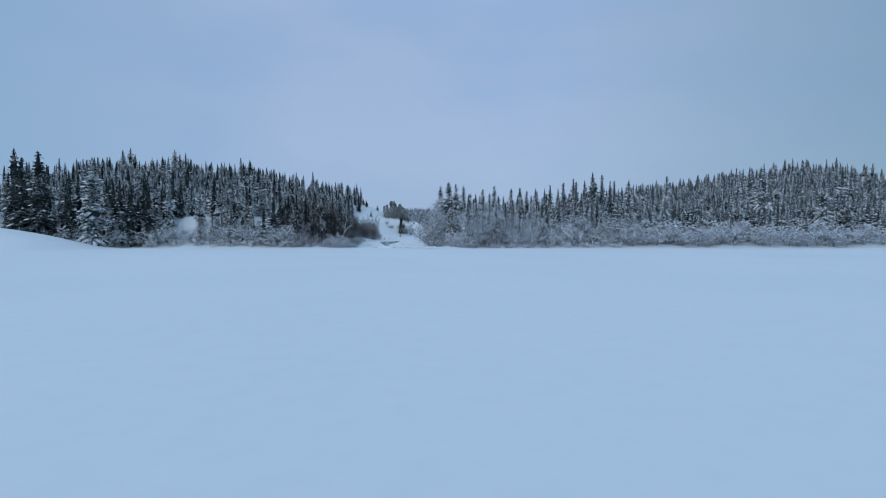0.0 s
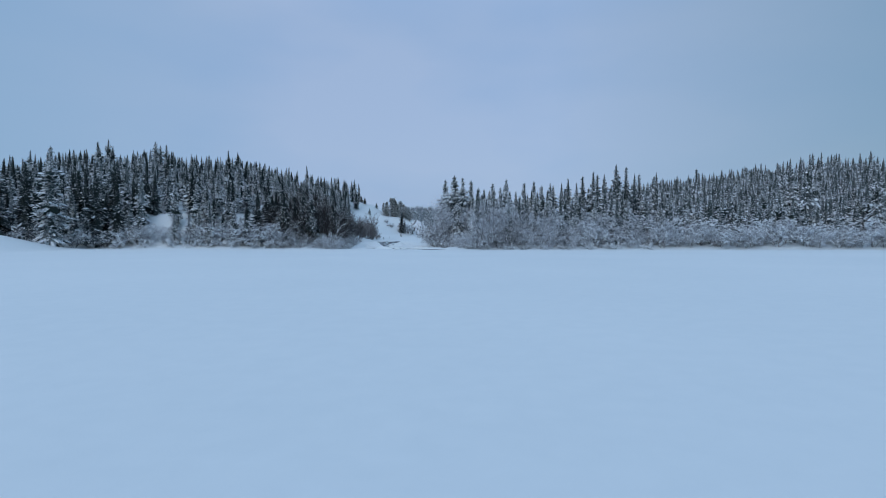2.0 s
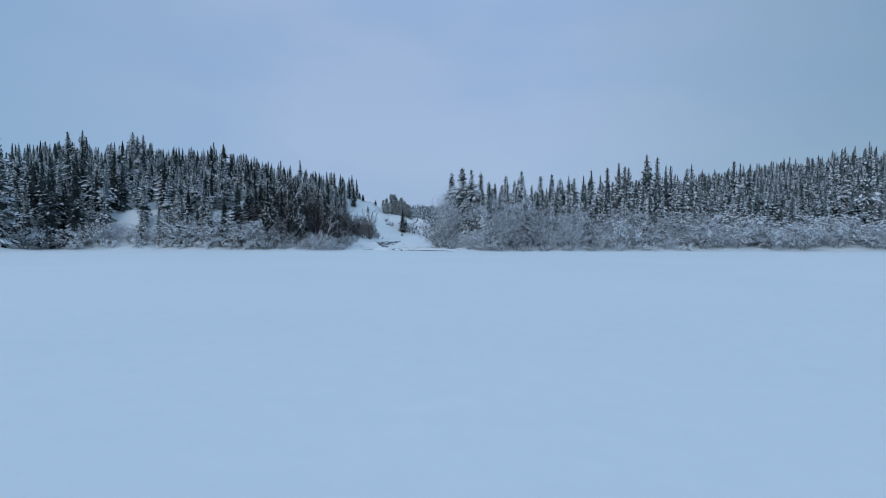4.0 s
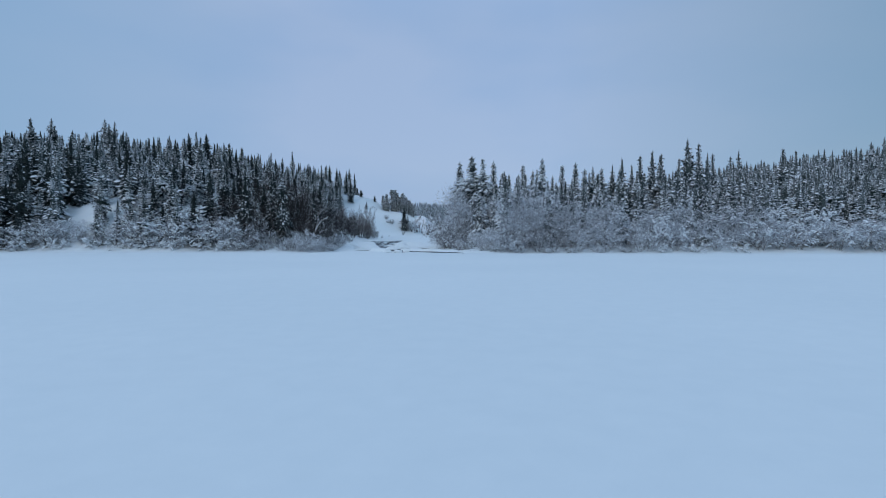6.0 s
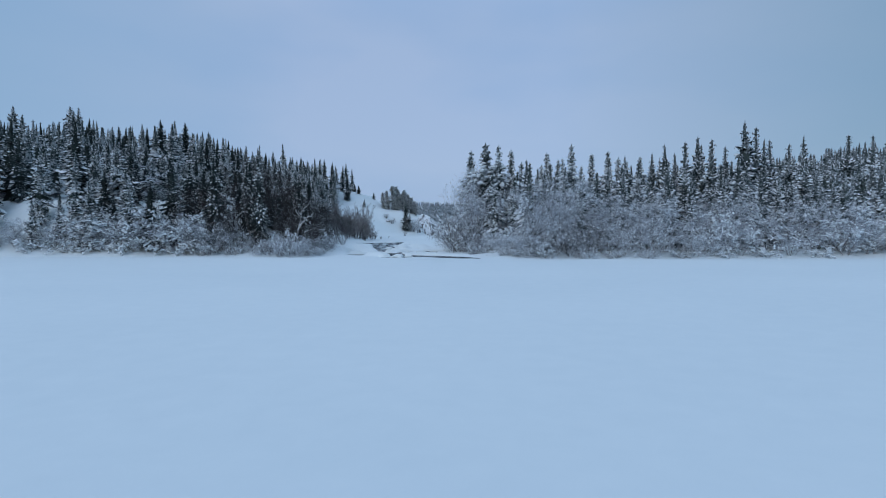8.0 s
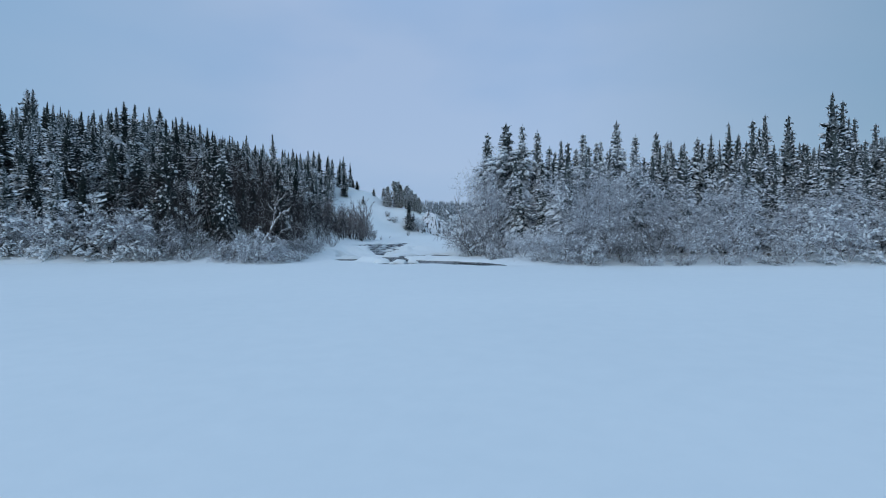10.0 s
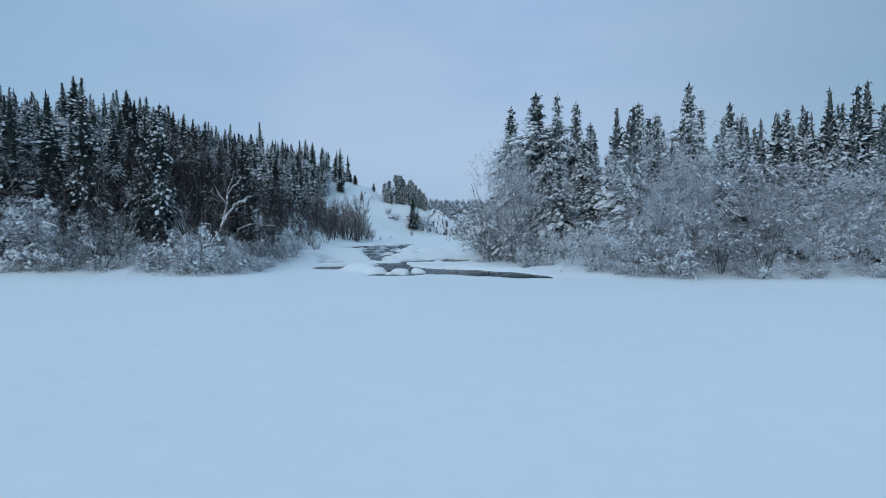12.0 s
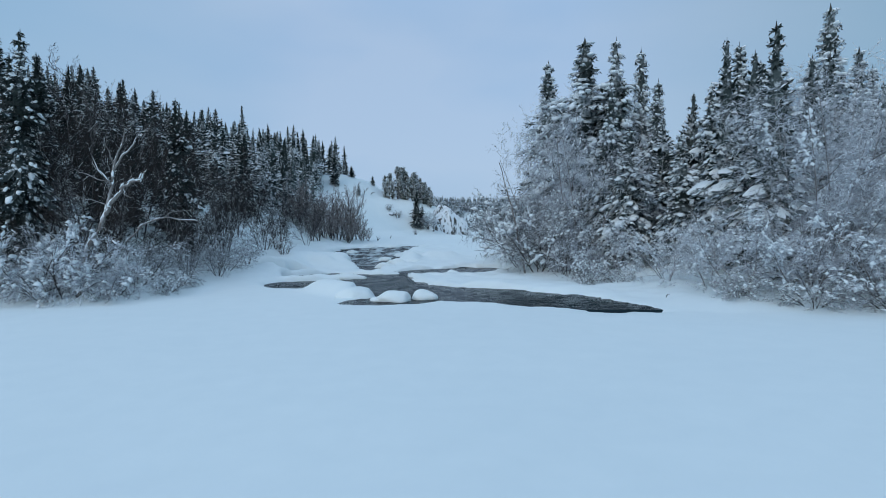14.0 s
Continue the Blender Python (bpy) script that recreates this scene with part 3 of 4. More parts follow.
def grow(wood, twigs, load, p, d, length, r, level, spec, rng):
    """A branch with its side branches, down to the fine twigs."""
    kinds, droop, snow = spec["kids"], spec["droop"], spec["snow"]
    last = len(kinds)
    simple = spec["simple"]
    seg = (5, 3)[simple] if level == 0 else ((4, 3)[simple] if level == 1 else ((3, 2)[simple] if level < last else (2, 1)[simple]))
    pts, q, way = [np.array(p, dtype=float)], np.array(p, dtype=float), unit(np.array(d, dtype=float))
    bend = 0.16 + 0.08 * level
    for i in range(seg):
        jit = np.array([rng.uniform(-1, 1), rng.uniform(-1, 1), rng.uniform(-0.6, 0.6)])
        way = unit(way + jit * bend + np.array((0, 0, spec["lift"] if level == 0 else -droop * (0.3 + 0.3 * i))))
        q = q + way * length / seg
        pts.append(q)
    if level == last:
        ribbon(twigs, pts, spec["twig"] * rng.uniform(0.7, 1.3), 0, rng)
        if rng.random() < snow * 0.035:
            w = 0.025 + 0.07 * rng.random() ** 2
            lump(load, pts[1], pts[-1] - pts[0], w * 1.6, w * 0.9, w * 0.7, rng, 0, spec["plain"])
        return
    if level == 1:      # some boughs carry most of the snow
        spec = dict(spec, snow=snow * (2.4 if rng.random() < 0.38 else 0.15))
        snow = spec["snow"]
    rr = [r * (1 - 0.75 * i / seg) for i in range(seg + 1)]
    if level < 2:
        tube(wood, pts, rr, (4 if simple else 6, 3)[level])
    else:
        ribbon(twigs, pts, min(rr[0], spec["twig"] * 1.35), 0, rng)
    if level >= 1 and rng.random() < spec["strip"] * (0.3 if level == 1 else 1.0):
        # a line of snow along the upper side
        w = spec["load"] * rng.uniform(0.6, 1.3) * (0.9 if level == 1 else 1.0)
        cut = 1 if level == 1 and seg > 2 else 0
        top = [q + np.array((0, 0, w * 0.6 + (rr[i] if level < 2 else 0))) for i, q in enumerate(pts)][cut:]
        tube(load, top, [w * rng.uniform(0.25, 1.3) * (1 - 0.4 * i / len(top)) for i in range(len(top))], 4 if spec["plain"] else 5)
    if level >= 1 and rng.random() < snow * (0.9 if level == 1 else 0.75):
        # clots of snow caught along it
        for j in range(rng.choice((2, 3, 4) if level == 1 else (1, 2, 3))):
            i = rng.randrange(seg)
            w = spec["load"] * (0.5 + 1.6 * rng.random() ** 2)
            lump(load, pts[i] + (pts[i + 1] - pts[i]) * rng.random() + np.array((0, 0, 0.4 * w)), pts[i + 1] - pts[i], w * rng.uniform(0.9, 1.6), w, w * 0.75, rng, 0, True)
    n = kinds[level]
    for j in range(n):
        s = spec["bare"] if level == 0 else 0.1
        s = s + (1 - s) * (j + rng.uniform(0, 1)) / n
        k = min(seg - 1, int(s * seg))
        at = pts[k] + (pts[k + 1] - pts[k]) * (s * seg - k)
        axis = unit(pts[k + 1] - pts[k])
        a = rng.uniform(0, 6.28)
        u1 = unit(np.cross(axis, (0.2, 0.5, 0.83)))
        u2 = np.cross(axis, u1)
        ang = spec["spread"] * rng.uniform(0.65, 1.4)
        kid = axis * math.cos(ang) + (u1 * math.cos(a) + u2 * math.sin(a)) * math.sin(ang)
        grow(wood, twigs, load, at, kid, length * spec["ratio"] * rng.uniform(0.7, 1.25) * (1.15 - spec["taper"] * s), rr[k] * 0.55, level + 1, spec, rng)


def bush_thing(name, seed, bark, twig, label, category, tall, stems, splay, spec):
    rng = random.Random(seed)
    twigs, load = Soup(), Soup()
    ob = new(name)
    for i in range(stems):
        a = i * 2 * math.pi / stems + rng.uniform(-0.5, 0.5)
        out = splay * rng.uniform(0.35, 1.25)
        base = np.array((math.cos(a) * 0.05 * tall, math.sin(a) * 0.05 * tall, 0.0)) * rng.uniform(0.3, 1.2) + np.array((0, 0, -0.25))
        wood = Soup()
        grow(wood, twigs, load, base, (math.cos(a) * out, math.sin(a) * out, 1.0), tall * rng.uniform(0.68, 1.0), 0.0055 * tall + 0.008, 0, spec, rng)
        part("stem", wood, bark, ob)
    if not load.v:
        lump(load, (0, 0, 0.02), (1, 0, 0), 0.3, 0.25, 0.12, rng)
    tagged(part("crown", twigs, [twig], ob), kind="stuff")
    tagged(part("snow_load", load, SNOW_LOAD, ob, "clumps of snow", True), kind="stuff")
    return tagged(ob, label, category)


def pine_thing(seed, tall, label):
    rng = random.Random(seed)
    trunk, crown, load = Soup(), Soup(), Soup()
    hs = np.linspace(-0.4, tall, 8)
    at = lambda h: np.array((0.12 * math.sin(h * 0.5 + seed), 0.12 * math.cos(h * 0.6 + seed), h))
    tube(trunk, [at(h) for h in hs], [0.14 * (1 - 0.85 * max(h, 0) / tall) for h in hs], 7)
    for i in range(46):
        u = 0.05 + 0.95 * (i + rng.random()) / 46
        a = rng.uniform(0, 6.28)
        length = tall * 0.31 * max(0.1, (1.02 - u) ** 0.62) * min(1.0, 0.45 + u * 2.5) * rng.uniform(0.6, 1.15)
        o = at(u * tall)
        tip = o + np.array((math.cos(a), math.sin(a), rng.uniform(-0.15, 0.4))) * length
        tube(crown, [o, (o + tip) / 2 + np.array((0, 0, -0.06)), tip], [0.035, 0.025, 0.012], 4, 1)
        for c in range(4):
            q = o + (tip - o) * rng.uniform(0.35, 1.05) + np.array([rng.uniform(-0.25, 0.25) for _ in range(3)])
            for k in range(11):
                w = unit(np.array((rng.uniform(-1, 1), rng.uniform(-1, 1), rng.uniform(-0.6, 0.8))))
                kite(crown, q, q + w * rng.uniform(0.28, 0.5), 0.085, rng)
            if rng.random() < 0.95:
                s = rng.uniform(0.1, 0.27)
                lump(load, q + np.array((0, 0, 0.14)), tip - o, s * 1.2, s, s * 0.5, rng, 0, True)
    ob = new("pine_tree")
    part("trunk", trunk, BARK, ob)
    part("crown", crown, [NEEDLE_PINE, BARK], ob)
    tagged(part("snow_load", load, SNOW_LOAD, ob, "caps of snow", True), kind="stuff")
    return tagged(ob, label, "pine tree")


def park(ob):
    """Puts a pattern tree itself to use: the first one placed is the pattern, the others are copies."""
    ob["placed"] = 0
    return ob


def plant(ob, x, y, turn, sx, sz, sink=0.0, group=""):
    m = Matrix.Translation((x, y, ground_z(x, y) - sink)) @ pose(0, 0, 0, 0, 0, turn) @ Matrix.Diagonal((sx, sx, sz, 1))
    if ob["placed"] == 0:
        ob.matrix_basis = m
        got = ob
    else:
        was = ob.matrix_basis.copy()
        ob.matrix_basis = Matrix.Identity(4)
        got = copy_thing(ob, m)
        ob.matrix_basis = was
        del got["placed"]
    ob["placed"] = ob["placed"] + 1
    return tagged(got, group=group) if group else got


# (tall, wide, levels, per, blades, snow, detail, heavy, ragged, cover)
HI_RIME = (12.0, 1.55, 38, 7, 12, 3, 2, 1.6, 0.5, 0.78)
HI_DARK = (12.0, 1.6, 42, 7, 15, 3, 2, 1.15, 0.5, 0.42)
MID_RIME = (12.0, 1.4, 36, 7, 2, 1, 1, 1.2, 0.4, 0.45)
MID_DARK = (12.0, 1.45, 36, 7, 2, 1, 1, 1.05, 0.4, 0.42)
MID_SHADE = (12.0, 1.4, 36, 7, 2, 1, 1, 1.05, 0.4, 0.12)
FAR_RIME = (12.0, 1.85, 21, 5, 0, 1, 0, 1.1, 0.4, 0.36)
FAR_DARK = (12.0, 1.55, 21, 5, 0, 1, 0, 1.0, 0.4, 0.35)

rng = random.Random(11)
hi_rime = [park(spruce_thing("spruce_tree", 101 + i, NEEDLE_RIME, "tall spruce heavily loaded with fresh snow by the creek", HI_RIME)) for i in range(3)]
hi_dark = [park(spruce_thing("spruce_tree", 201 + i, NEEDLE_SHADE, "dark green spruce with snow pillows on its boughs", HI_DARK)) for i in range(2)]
mid_rime = [park(spruce_thing("spruce_tree", 301 + i, NEEDLE_RIME, "slender frosted spruce above the snowy lake shore", MID_RIME)) for i in range(3)]
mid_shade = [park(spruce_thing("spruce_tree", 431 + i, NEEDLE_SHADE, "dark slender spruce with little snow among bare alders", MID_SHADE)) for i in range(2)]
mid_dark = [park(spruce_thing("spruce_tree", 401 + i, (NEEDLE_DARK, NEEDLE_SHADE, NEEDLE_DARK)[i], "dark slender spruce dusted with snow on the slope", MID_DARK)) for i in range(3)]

taken = {}


def claim(x, y):
    taken.setdefault((int(x // 4), int(y // 4)), []).append((x, y))


def free(x, y, gap):
    cx, cy = int(x // 4), int(y // 4)
    for i in (cx - 1, cx, cx + 1):
        for j in (cy - 1, cy, cy + 1):
            for a, b in taken.get((i, j), ()):
                if math.hypot(a - x, b - y) < gap:
                    return False
    return True


def spruce(kinds, x, y, top, girth=1.0, group=""):
    """A spruce whose tip stands at the height top."""
    tall = max(2.0, top - ground_z(x, y))
    claim(x, y)
    s = tall / 12.0
    plant(rng.choice(kinds), x, y, rng.uniform(0, 360), girth * s ** 0.75 * rng.uniform(0.9, 1.1), s, 0.0, group)


# spruces round the mouth of the creek: x, y, height of the tip, girth
for x, y, top, girth in [
        (-0.5, 142.3, 15.4, 1.2), (1.2, 139.2, 16.0, 1.45), (3.1, 138.0, 15.6, 1.1), (5.2, 138.6, 15.1, 0.9), (2.0, 134.8, 11.6, 1.0), (2.3, 131.6, 8.4, 1.15),
        (4.5, 129.8, 7.8, 1.1), (5.4, 136.4, 11.2, 0.95), (6.7, 140.1, 13.4, 0.9), (6.8, 131.5, 10.9, 0.9), (8.8, 134.8, 12.3, 1.0), (9.5, 134.0, 14.0, 0.9),
        (11.3, 134.9, 13.1, 0.95), (11.8, 129.6, 14.3, 1.05), (12.4, 137.3, 13.6, 0.9), (14.8, 136.2, 12.4, 0.9), (17.0, 139.2, 14.6, 0.9), (18.8, 137.5, 14.6, 0.95),
        (20.7, 138.9, 13.9, 0.9), (22.7, 135.0, 13.6, 0.95), (8.4, 145.4, 13.5, 0.9)]:
    spruce(hi_rime, x, y, top, girth * 1.0, "spruces at the creek mouth")
for x, y, top, girth in [
        (24.2, 146.8, 15.2, 1.0), (24.9, 136.4, 14.2, 0.95), (25.7, 134.2, 15.0, 0.95), (26.2, 137.4, 13.6, 0.9), (28.1, 136.7, 14.2, 0.95), (29.4, 135.8, 15.7, 0.95),
        (31.7, 133.1, 15.6, 1.0), (32.4, 139.0, 17.0, 1.0), (35.2, 131.0, 17.6, 1.05), (38.2, 134.1, 17.4, 0.85), (38.5, 151.0, 17.6, 1.0), (40.0, 146.4, 16.7, 0.9),
        (41.1, 137.0, 16.2, 0.9), (42.3, 138.0, 16.3, 0.9), (44.6, 133.6, 16.2, 0.9), (46.6, 140.3, 16.1, 0.95), (53.2, 132.7, 16.1, 0.9), (57.3, 143.4, 18.0, 0.95),
        (73.4, 136.5, 18.9, 0.9), (73.3, 127.6, 19.4, 0.85), (75.7, 137.6, 19.6, 0.9), (85.3, 124.8, 17.0, 0.9), (89.5, 125.1, 18.4, 0.95),
        (36.6, 127.8, 9.3, 1.0), (41.4, 122.9, 9.0, 1.0), (48.3, 122.2, 8.8, 1.0)]:
    spruce(mid_rime, x, y, top, girth, "spruces on the eastern shore")
# spruces on the western bank, at the water's edge
for x, y, top, girth in [(-27.2, 124.6, 11.8, 0.8), (-32.6, 124.6, 12.2, 0.8), (-30.0, 129.2, 12.2, 0.8), (-29.4, 126.6, 11.4, 0.7), (-36.5, 126.5, 11.6, 0.95), (-34.5, 131.0, 11.4, 0.95), (-24.6, 133.5, 10.8, 0.85)]:
    spruce(hi_dark, x, y, top, girth, "spruces at the creek mouth")
for x, y, top, girth in [
        (-62.0, 179.3, 27.0, 1.25), (-52.4, 199.0, 25.2, 0.9), (-46.6, 200.2, 25.7, 0.9), (-31.0, 205.2, 18.4, 0.95), (-31.8, 209.5, 18.8, 0.9), (-100.8, 180.3, 31.0, 1.2),
        (-82.9, 172.7, 29.1, 1.4), (-94.0, 164.5, 27.8, 1.2), (-72.8, 115.8, 18.9, 1.2), (-96.7, 175.4, 28.4, 1.0), (-79.1, 168.0, 27.3, 1.1), (-75.9, 164.8, 27.1, 0.9),
        (-70.2, 176.8, 25.6, 1.0), (-67.7, 179.0, 25.2, 0.9), (-58.5, 177.6, 24.4, 0.95), (-56.7, 180.1, 24.7, 0.95), (-57.1, 189.3, 25.2, 0.9), (-42.0, 200.5, 22.4, 0.95),
        (-38.7, 201.6, 22.1, 0.9), (-37.8, 208.0, 22.8, 0.9), (-36.6, 213.1, 22.7, 0.85), (-80.4, 183.2, 26.4, 1.0), (-55.3, 178.1, 23.5, 0.9), (-49.4, 168.9, 21.9, 0.9),
        (-66.5, 184.1, 28.5, 0.9), (-73.1, 146.8, 21.9, 1.0), (-36.4, 197.3, 21.5, 0.9), (-33.6, 203.0, 19.6, 0.9), (-34.6, 208.2, 20.8, 0.9),
        ]:
    spruce(mid_dark, x, y, top, girth, "spruces on the western slope")
for x, y, top, girth in [
        (-84.0, 116.5, 20.3, 1.2), (-88.5, 117.5, 19.2, 1.1), (-79.5, 118.5, 16.5, 1.0), (-92.0, 120.0, 21.5, 1.2), (-68.0, 121.5, 15.5, 1.1), (-65.0, 123.0, 14.0, 1.0)]:
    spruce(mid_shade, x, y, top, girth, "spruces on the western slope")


def nearest(x, y):
    """How near a place comes while it is in view."""
    return max(y - 99.0, (abs(x + 4) - 3) / 0.78)


CLEARINGS = [(-57.8, 129.0, 3.2, 9.5), (-40.8, 129.0, 2.5, 6.0)]


def clear(x, y):
    for a, b, rx, ry in CLEARINGS:
        if ((x - a) / rx) ** 2 + ((y - b) / ry) ** 2 < 1:
            return False
    return True


def scatter(seed, box, count, gap, land, lo, hi):
    r = random.Random(seed)
    x0, y0, x1, y1 = box
    xs, ys = np.array([r.uniform(x0, x1) for _ in range(count)]), np.array([r.uniform(y0, y1) for _ in range(count)])
    inland = land(xs, ys)
    out = []
    for x, y, d in zip(xs, ys, inland):
        if d < lo or d > hi or not clear(x, y) or not free(x, y, gap):
            continue
        claim(x, y)
        out.append((float(x), float(y), float(d)))
    return out


# the woods behind them
shore_trees = scatter(4, (-98, 117, -37, 137), 1500, 1.95, west_inland, 1.6, 16)
west_trees = scatter(5, (-125, 118, -22, 226), 5600, 2.45, west_inland, 1.8, 84)
west_trees = [t for t in west_trees if not (t[1] > 176 and t[0] > -30 - 0.05 * (t[1] - 176)) and not (t[0] > -38 and t[1] < 150 and t[2] < 6.5) and not (t[1] > 150 and t[0] > -27.5)]
east_trees = scatter(6, (2, 121, 140, 225), 7500, 2.1, east_inland, 4.0, 100)
east_trees = [t for t in east_trees if t[0] > 40 or t[1] < 149]
west_trees = shore_trees + west_trees
forest = {"west": [], "east": []}
for side, trees, kinds in (("west", west_trees, mid_dark), ("east", east_trees, mid_rime)):
    trees = sorted(trees, key=lambda t: nearest(t[0], t[1]))
    for i, (x, y, d) in enumerate(trees):
        tall = rng.uniform(6.0, 10.5) if side == "west" else rng.uniform(6.0, 10.5)
        if side == "east" and x < 40:
            tall = rng.uniform(8.0, 11.5)
        if side == "west" and y < 135:
            tall = rng.uniform(6.5, 12.0) * (1 if d > 6 else 0.85)
        elif side == "west" and x > -50:
            tall = rng.uniform(5.5, 9.0)
        if side == "west" and y < 150:
            cap = 2.6 + 0.25 * abs(x + 5) / 0.795 - rng.uniform(0.0, 2.5)
            tall = max(3.5, min(tall, cap - ground_z(x, y)))
        if i < (120 if side == "west" else 90):
            # spruces on the dim bank and the far point take the shade-darkened needles
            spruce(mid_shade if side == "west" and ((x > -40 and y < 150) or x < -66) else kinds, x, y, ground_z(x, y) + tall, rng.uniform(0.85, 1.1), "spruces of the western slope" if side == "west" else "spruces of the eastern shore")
        else:
            forest[side].append((x, y, tall))


def forest_mesh(name, trees, needles, label, seeds, spec, other=None, mixed=0.0):
    patterns = []
    for s in seeds:
        soup = Soup()
        for k, sp in enumerate(spruce_parts(s, *spec)):
            v, f, m = sp.arrays()
            soup.add(v, f, (2, 0, 1)[k])
        patterns.append(soup.arrays())
    vs, fs, ms, n = [], [], [], 0
    r = random.Random(len(trees))
    zs = height(np.array([t[0] for t in trees]), np.array([t[1] for t in trees]))
    for (x, y, tall), z in zip(trees, zs):
        v, f, m = r.choice(patterns)
        # a random share, and all on the dim creek bank, take the other needles
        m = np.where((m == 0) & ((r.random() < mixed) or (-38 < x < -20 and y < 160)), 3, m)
        a, s = r.uniform(0, 6.28), tall / 12.0
        g = s ** 0.7 * r.uniform(0.85, 1.15)
        c, d = math.cos(a) * g, math.sin(a) * g
        vs.append(np.stack([v[:, 0] * c - v[:, 1] * d + x, v[:, 0] * d + v[:, 1] * c + y, v[:, 2] * s + z - 0.05], 1))
        fs.append(f + n)
        ms.append(m)
        n += len(v)
    ob = new(name, mesh_of(name, np.concatenate(vs), np.concatenate(fs), np.concatenate(ms), [needles, SNOW_LOAD, BARK, other or needles]))
    return tagged(ob, label, "forest", kind="stuff")


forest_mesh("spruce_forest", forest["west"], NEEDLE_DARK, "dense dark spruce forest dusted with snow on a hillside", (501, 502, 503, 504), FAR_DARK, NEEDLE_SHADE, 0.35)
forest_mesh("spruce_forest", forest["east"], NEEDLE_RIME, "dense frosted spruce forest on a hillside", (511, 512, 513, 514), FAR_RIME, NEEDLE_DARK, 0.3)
r = random.Random(77)
far_trees = []
for i in range(1150):
    x, y = r.uniform(-32, 48), r.uniform(384, 500)
    if -5 < x < 15 and 426 + 0.5 * x + 5 * swell(x, y, 7) < y < 444 + 0.8 * x + 4 * swell(y, x, 9) and r.random() < 0.9:
        continue
    low = -8 < x < 18 and y < 430
    far_trees.append((x, y, r.uniform(2.8, 5.2) if low else r.uniform(4.5, 9.0)))
forest_mesh("distant_forest", far_trees, NEEDLE_HAZED, "distant wooded ridge beyond the valley", (521, 522), (12.0, 2.2, 5, 4, 0, 1, 0, 1.0, 0.5, 0.3))

# ---------------------------------------------------------------- leafless trees and bushes
BIRCH = {"kids": (11, 9, 12), "twig": 0.0085, "droop": 0.2, "snow": 0.45, "strip": 0.0, "load": 0.056, "spread": 0.85, "ratio": 0.41, "taper": 0.4, "bare": 0.16, "lift": 0.14, "plain": True, "simple": False}
WILLOW = {"kids": (8, 8, 11), "twig": 0.008, "droop": 0.14, "snow": 0.75, "strip": 0.0, "load": 0.052, "spread": 0.8, "ratio": 0.45, "taper": 0.4, "bare": 0.16, "lift": 0.1, "plain": True, "simple": False}
WILLOW_GREY = dict(WILLOW, snow=0.16)
HAZE = {"kids": (7, 6, 8), "twig": 0.017, "droop": 0.12, "snow": 0.6, "strip": 0.04, "load": 0.09, "spread": 0.8, "ratio": 0.48, "taper": 0.4, "bare": 0.16, "lift": 0.12, "plain": True, "simple": True}
ALDER = {"kids": (9, 8, 8), "twig": 0.0125, "droop": 0.07, "snow": 0.02, "strip": 0.03, "load": 0.025, "spread": 0.65, "ratio": 0.46, "taper": 0.65, "bare": 0.12, "lift": 0.10, "plain": True, "simple": False}
BENT = {"kids": (7, 6, 7), "twig": 0.010, "droop": 0.3, "snow": 0.9, "strip": 0.03, "load": 0.048, "spread": 0.8, "ratio": 0.5, "taper": 0.4, "bare": 0.1, "lift": -0.05, "plain": True, "simple": False}
BENT_FAR = {"kids": (5, 5, 6), "twig": 0.02, "droop": 0.28, "snow": 1.0, "strip": 0.1, "load": 0.1, "spread": 0.8, "ratio": 0.52, "taper": 0.4, "bare": 0.1, "lift": -0.05, "plain": True, "simple": True}
REED = {"kids": (7, 6, 9), "twig": 0.0125, "droop": -0.05, "snow": 0.05, "strip": 0.0, "load": 0.02, "spread": 0.5, "ratio": 0.42, "taper": 0.6, "bare": 0.12, "lift": 0.16, "plain": True, "simple": True}
OPEN = {"kids": (5, 4, 3), "twig": 0.008, "droop": 0.03, "snow": 0.15, "strip": 0.1, "load": 0.02, "spread": 0.5, "ratio": 0.42, "taper": 0.6, "bare": 0.25, "lift": 0.08, "plain": True, "simple": False}

T_RIME, T_GREY, T_BENT = "frost-covered leafless willow bush on the shore", "grey frosted willow bush on the snowy bank", "low bush bent down under clumps of snow"
birches = [park(bush_thing("birch_tree", 601 + i, BARK_BIRCH, TWIG_RIME, "leafless birch white with hoarfrost beside the frozen lake", "birch tree", 8.0, 5, 0.5, BIRCH)) for i in range(2)]
willows = [park(bush_thing("willow_bush", 621 + i, BARK_BIRCH, TWIG_RIME, T_RIME, "bush", 4.0, 6, 0.9, WILLOW)) for i in range(2)]
willows_far = [park(bush_thing("willow_bush", 625 + i, BARK_BIRCH, TWIG_RIME, T_RIME, "bush", 4.0, 6, 0.9, HAZE)) for i in range(2)]
greys = [park(bush_thing("willow_bush", 631 + i, BARK_DARK, TWIG_GREY, T_GREY, "bush", 4.0, 6, 0.8, WILLOW_GREY)) for i in range(2)]
greys_far = [park(bush_thing("willow_bush", 635 + i, BARK_DARK, TWIG_GREY, T_GREY, "bush", 4.0, 6, 0.9, HAZE)) for i in range(2)]
alders = [park(bush_thing("alder_tree", 641 + i, (BARK_DARK, BARK_GREY)[i], TWIG_DARK, "dark leafless alder with bare branches", "alder tree", 8.0, 4, 0.4, ALDER)) for i in range(2)]
bents = [park(bush_thing("snow_bent_bush", 651 + i, BARK_DARK, (TWIG_RIME, TWIG_GREY)[i], T_BENT, "bush", 2.0, 8, 1.0, BENT)) for i in range(2)]
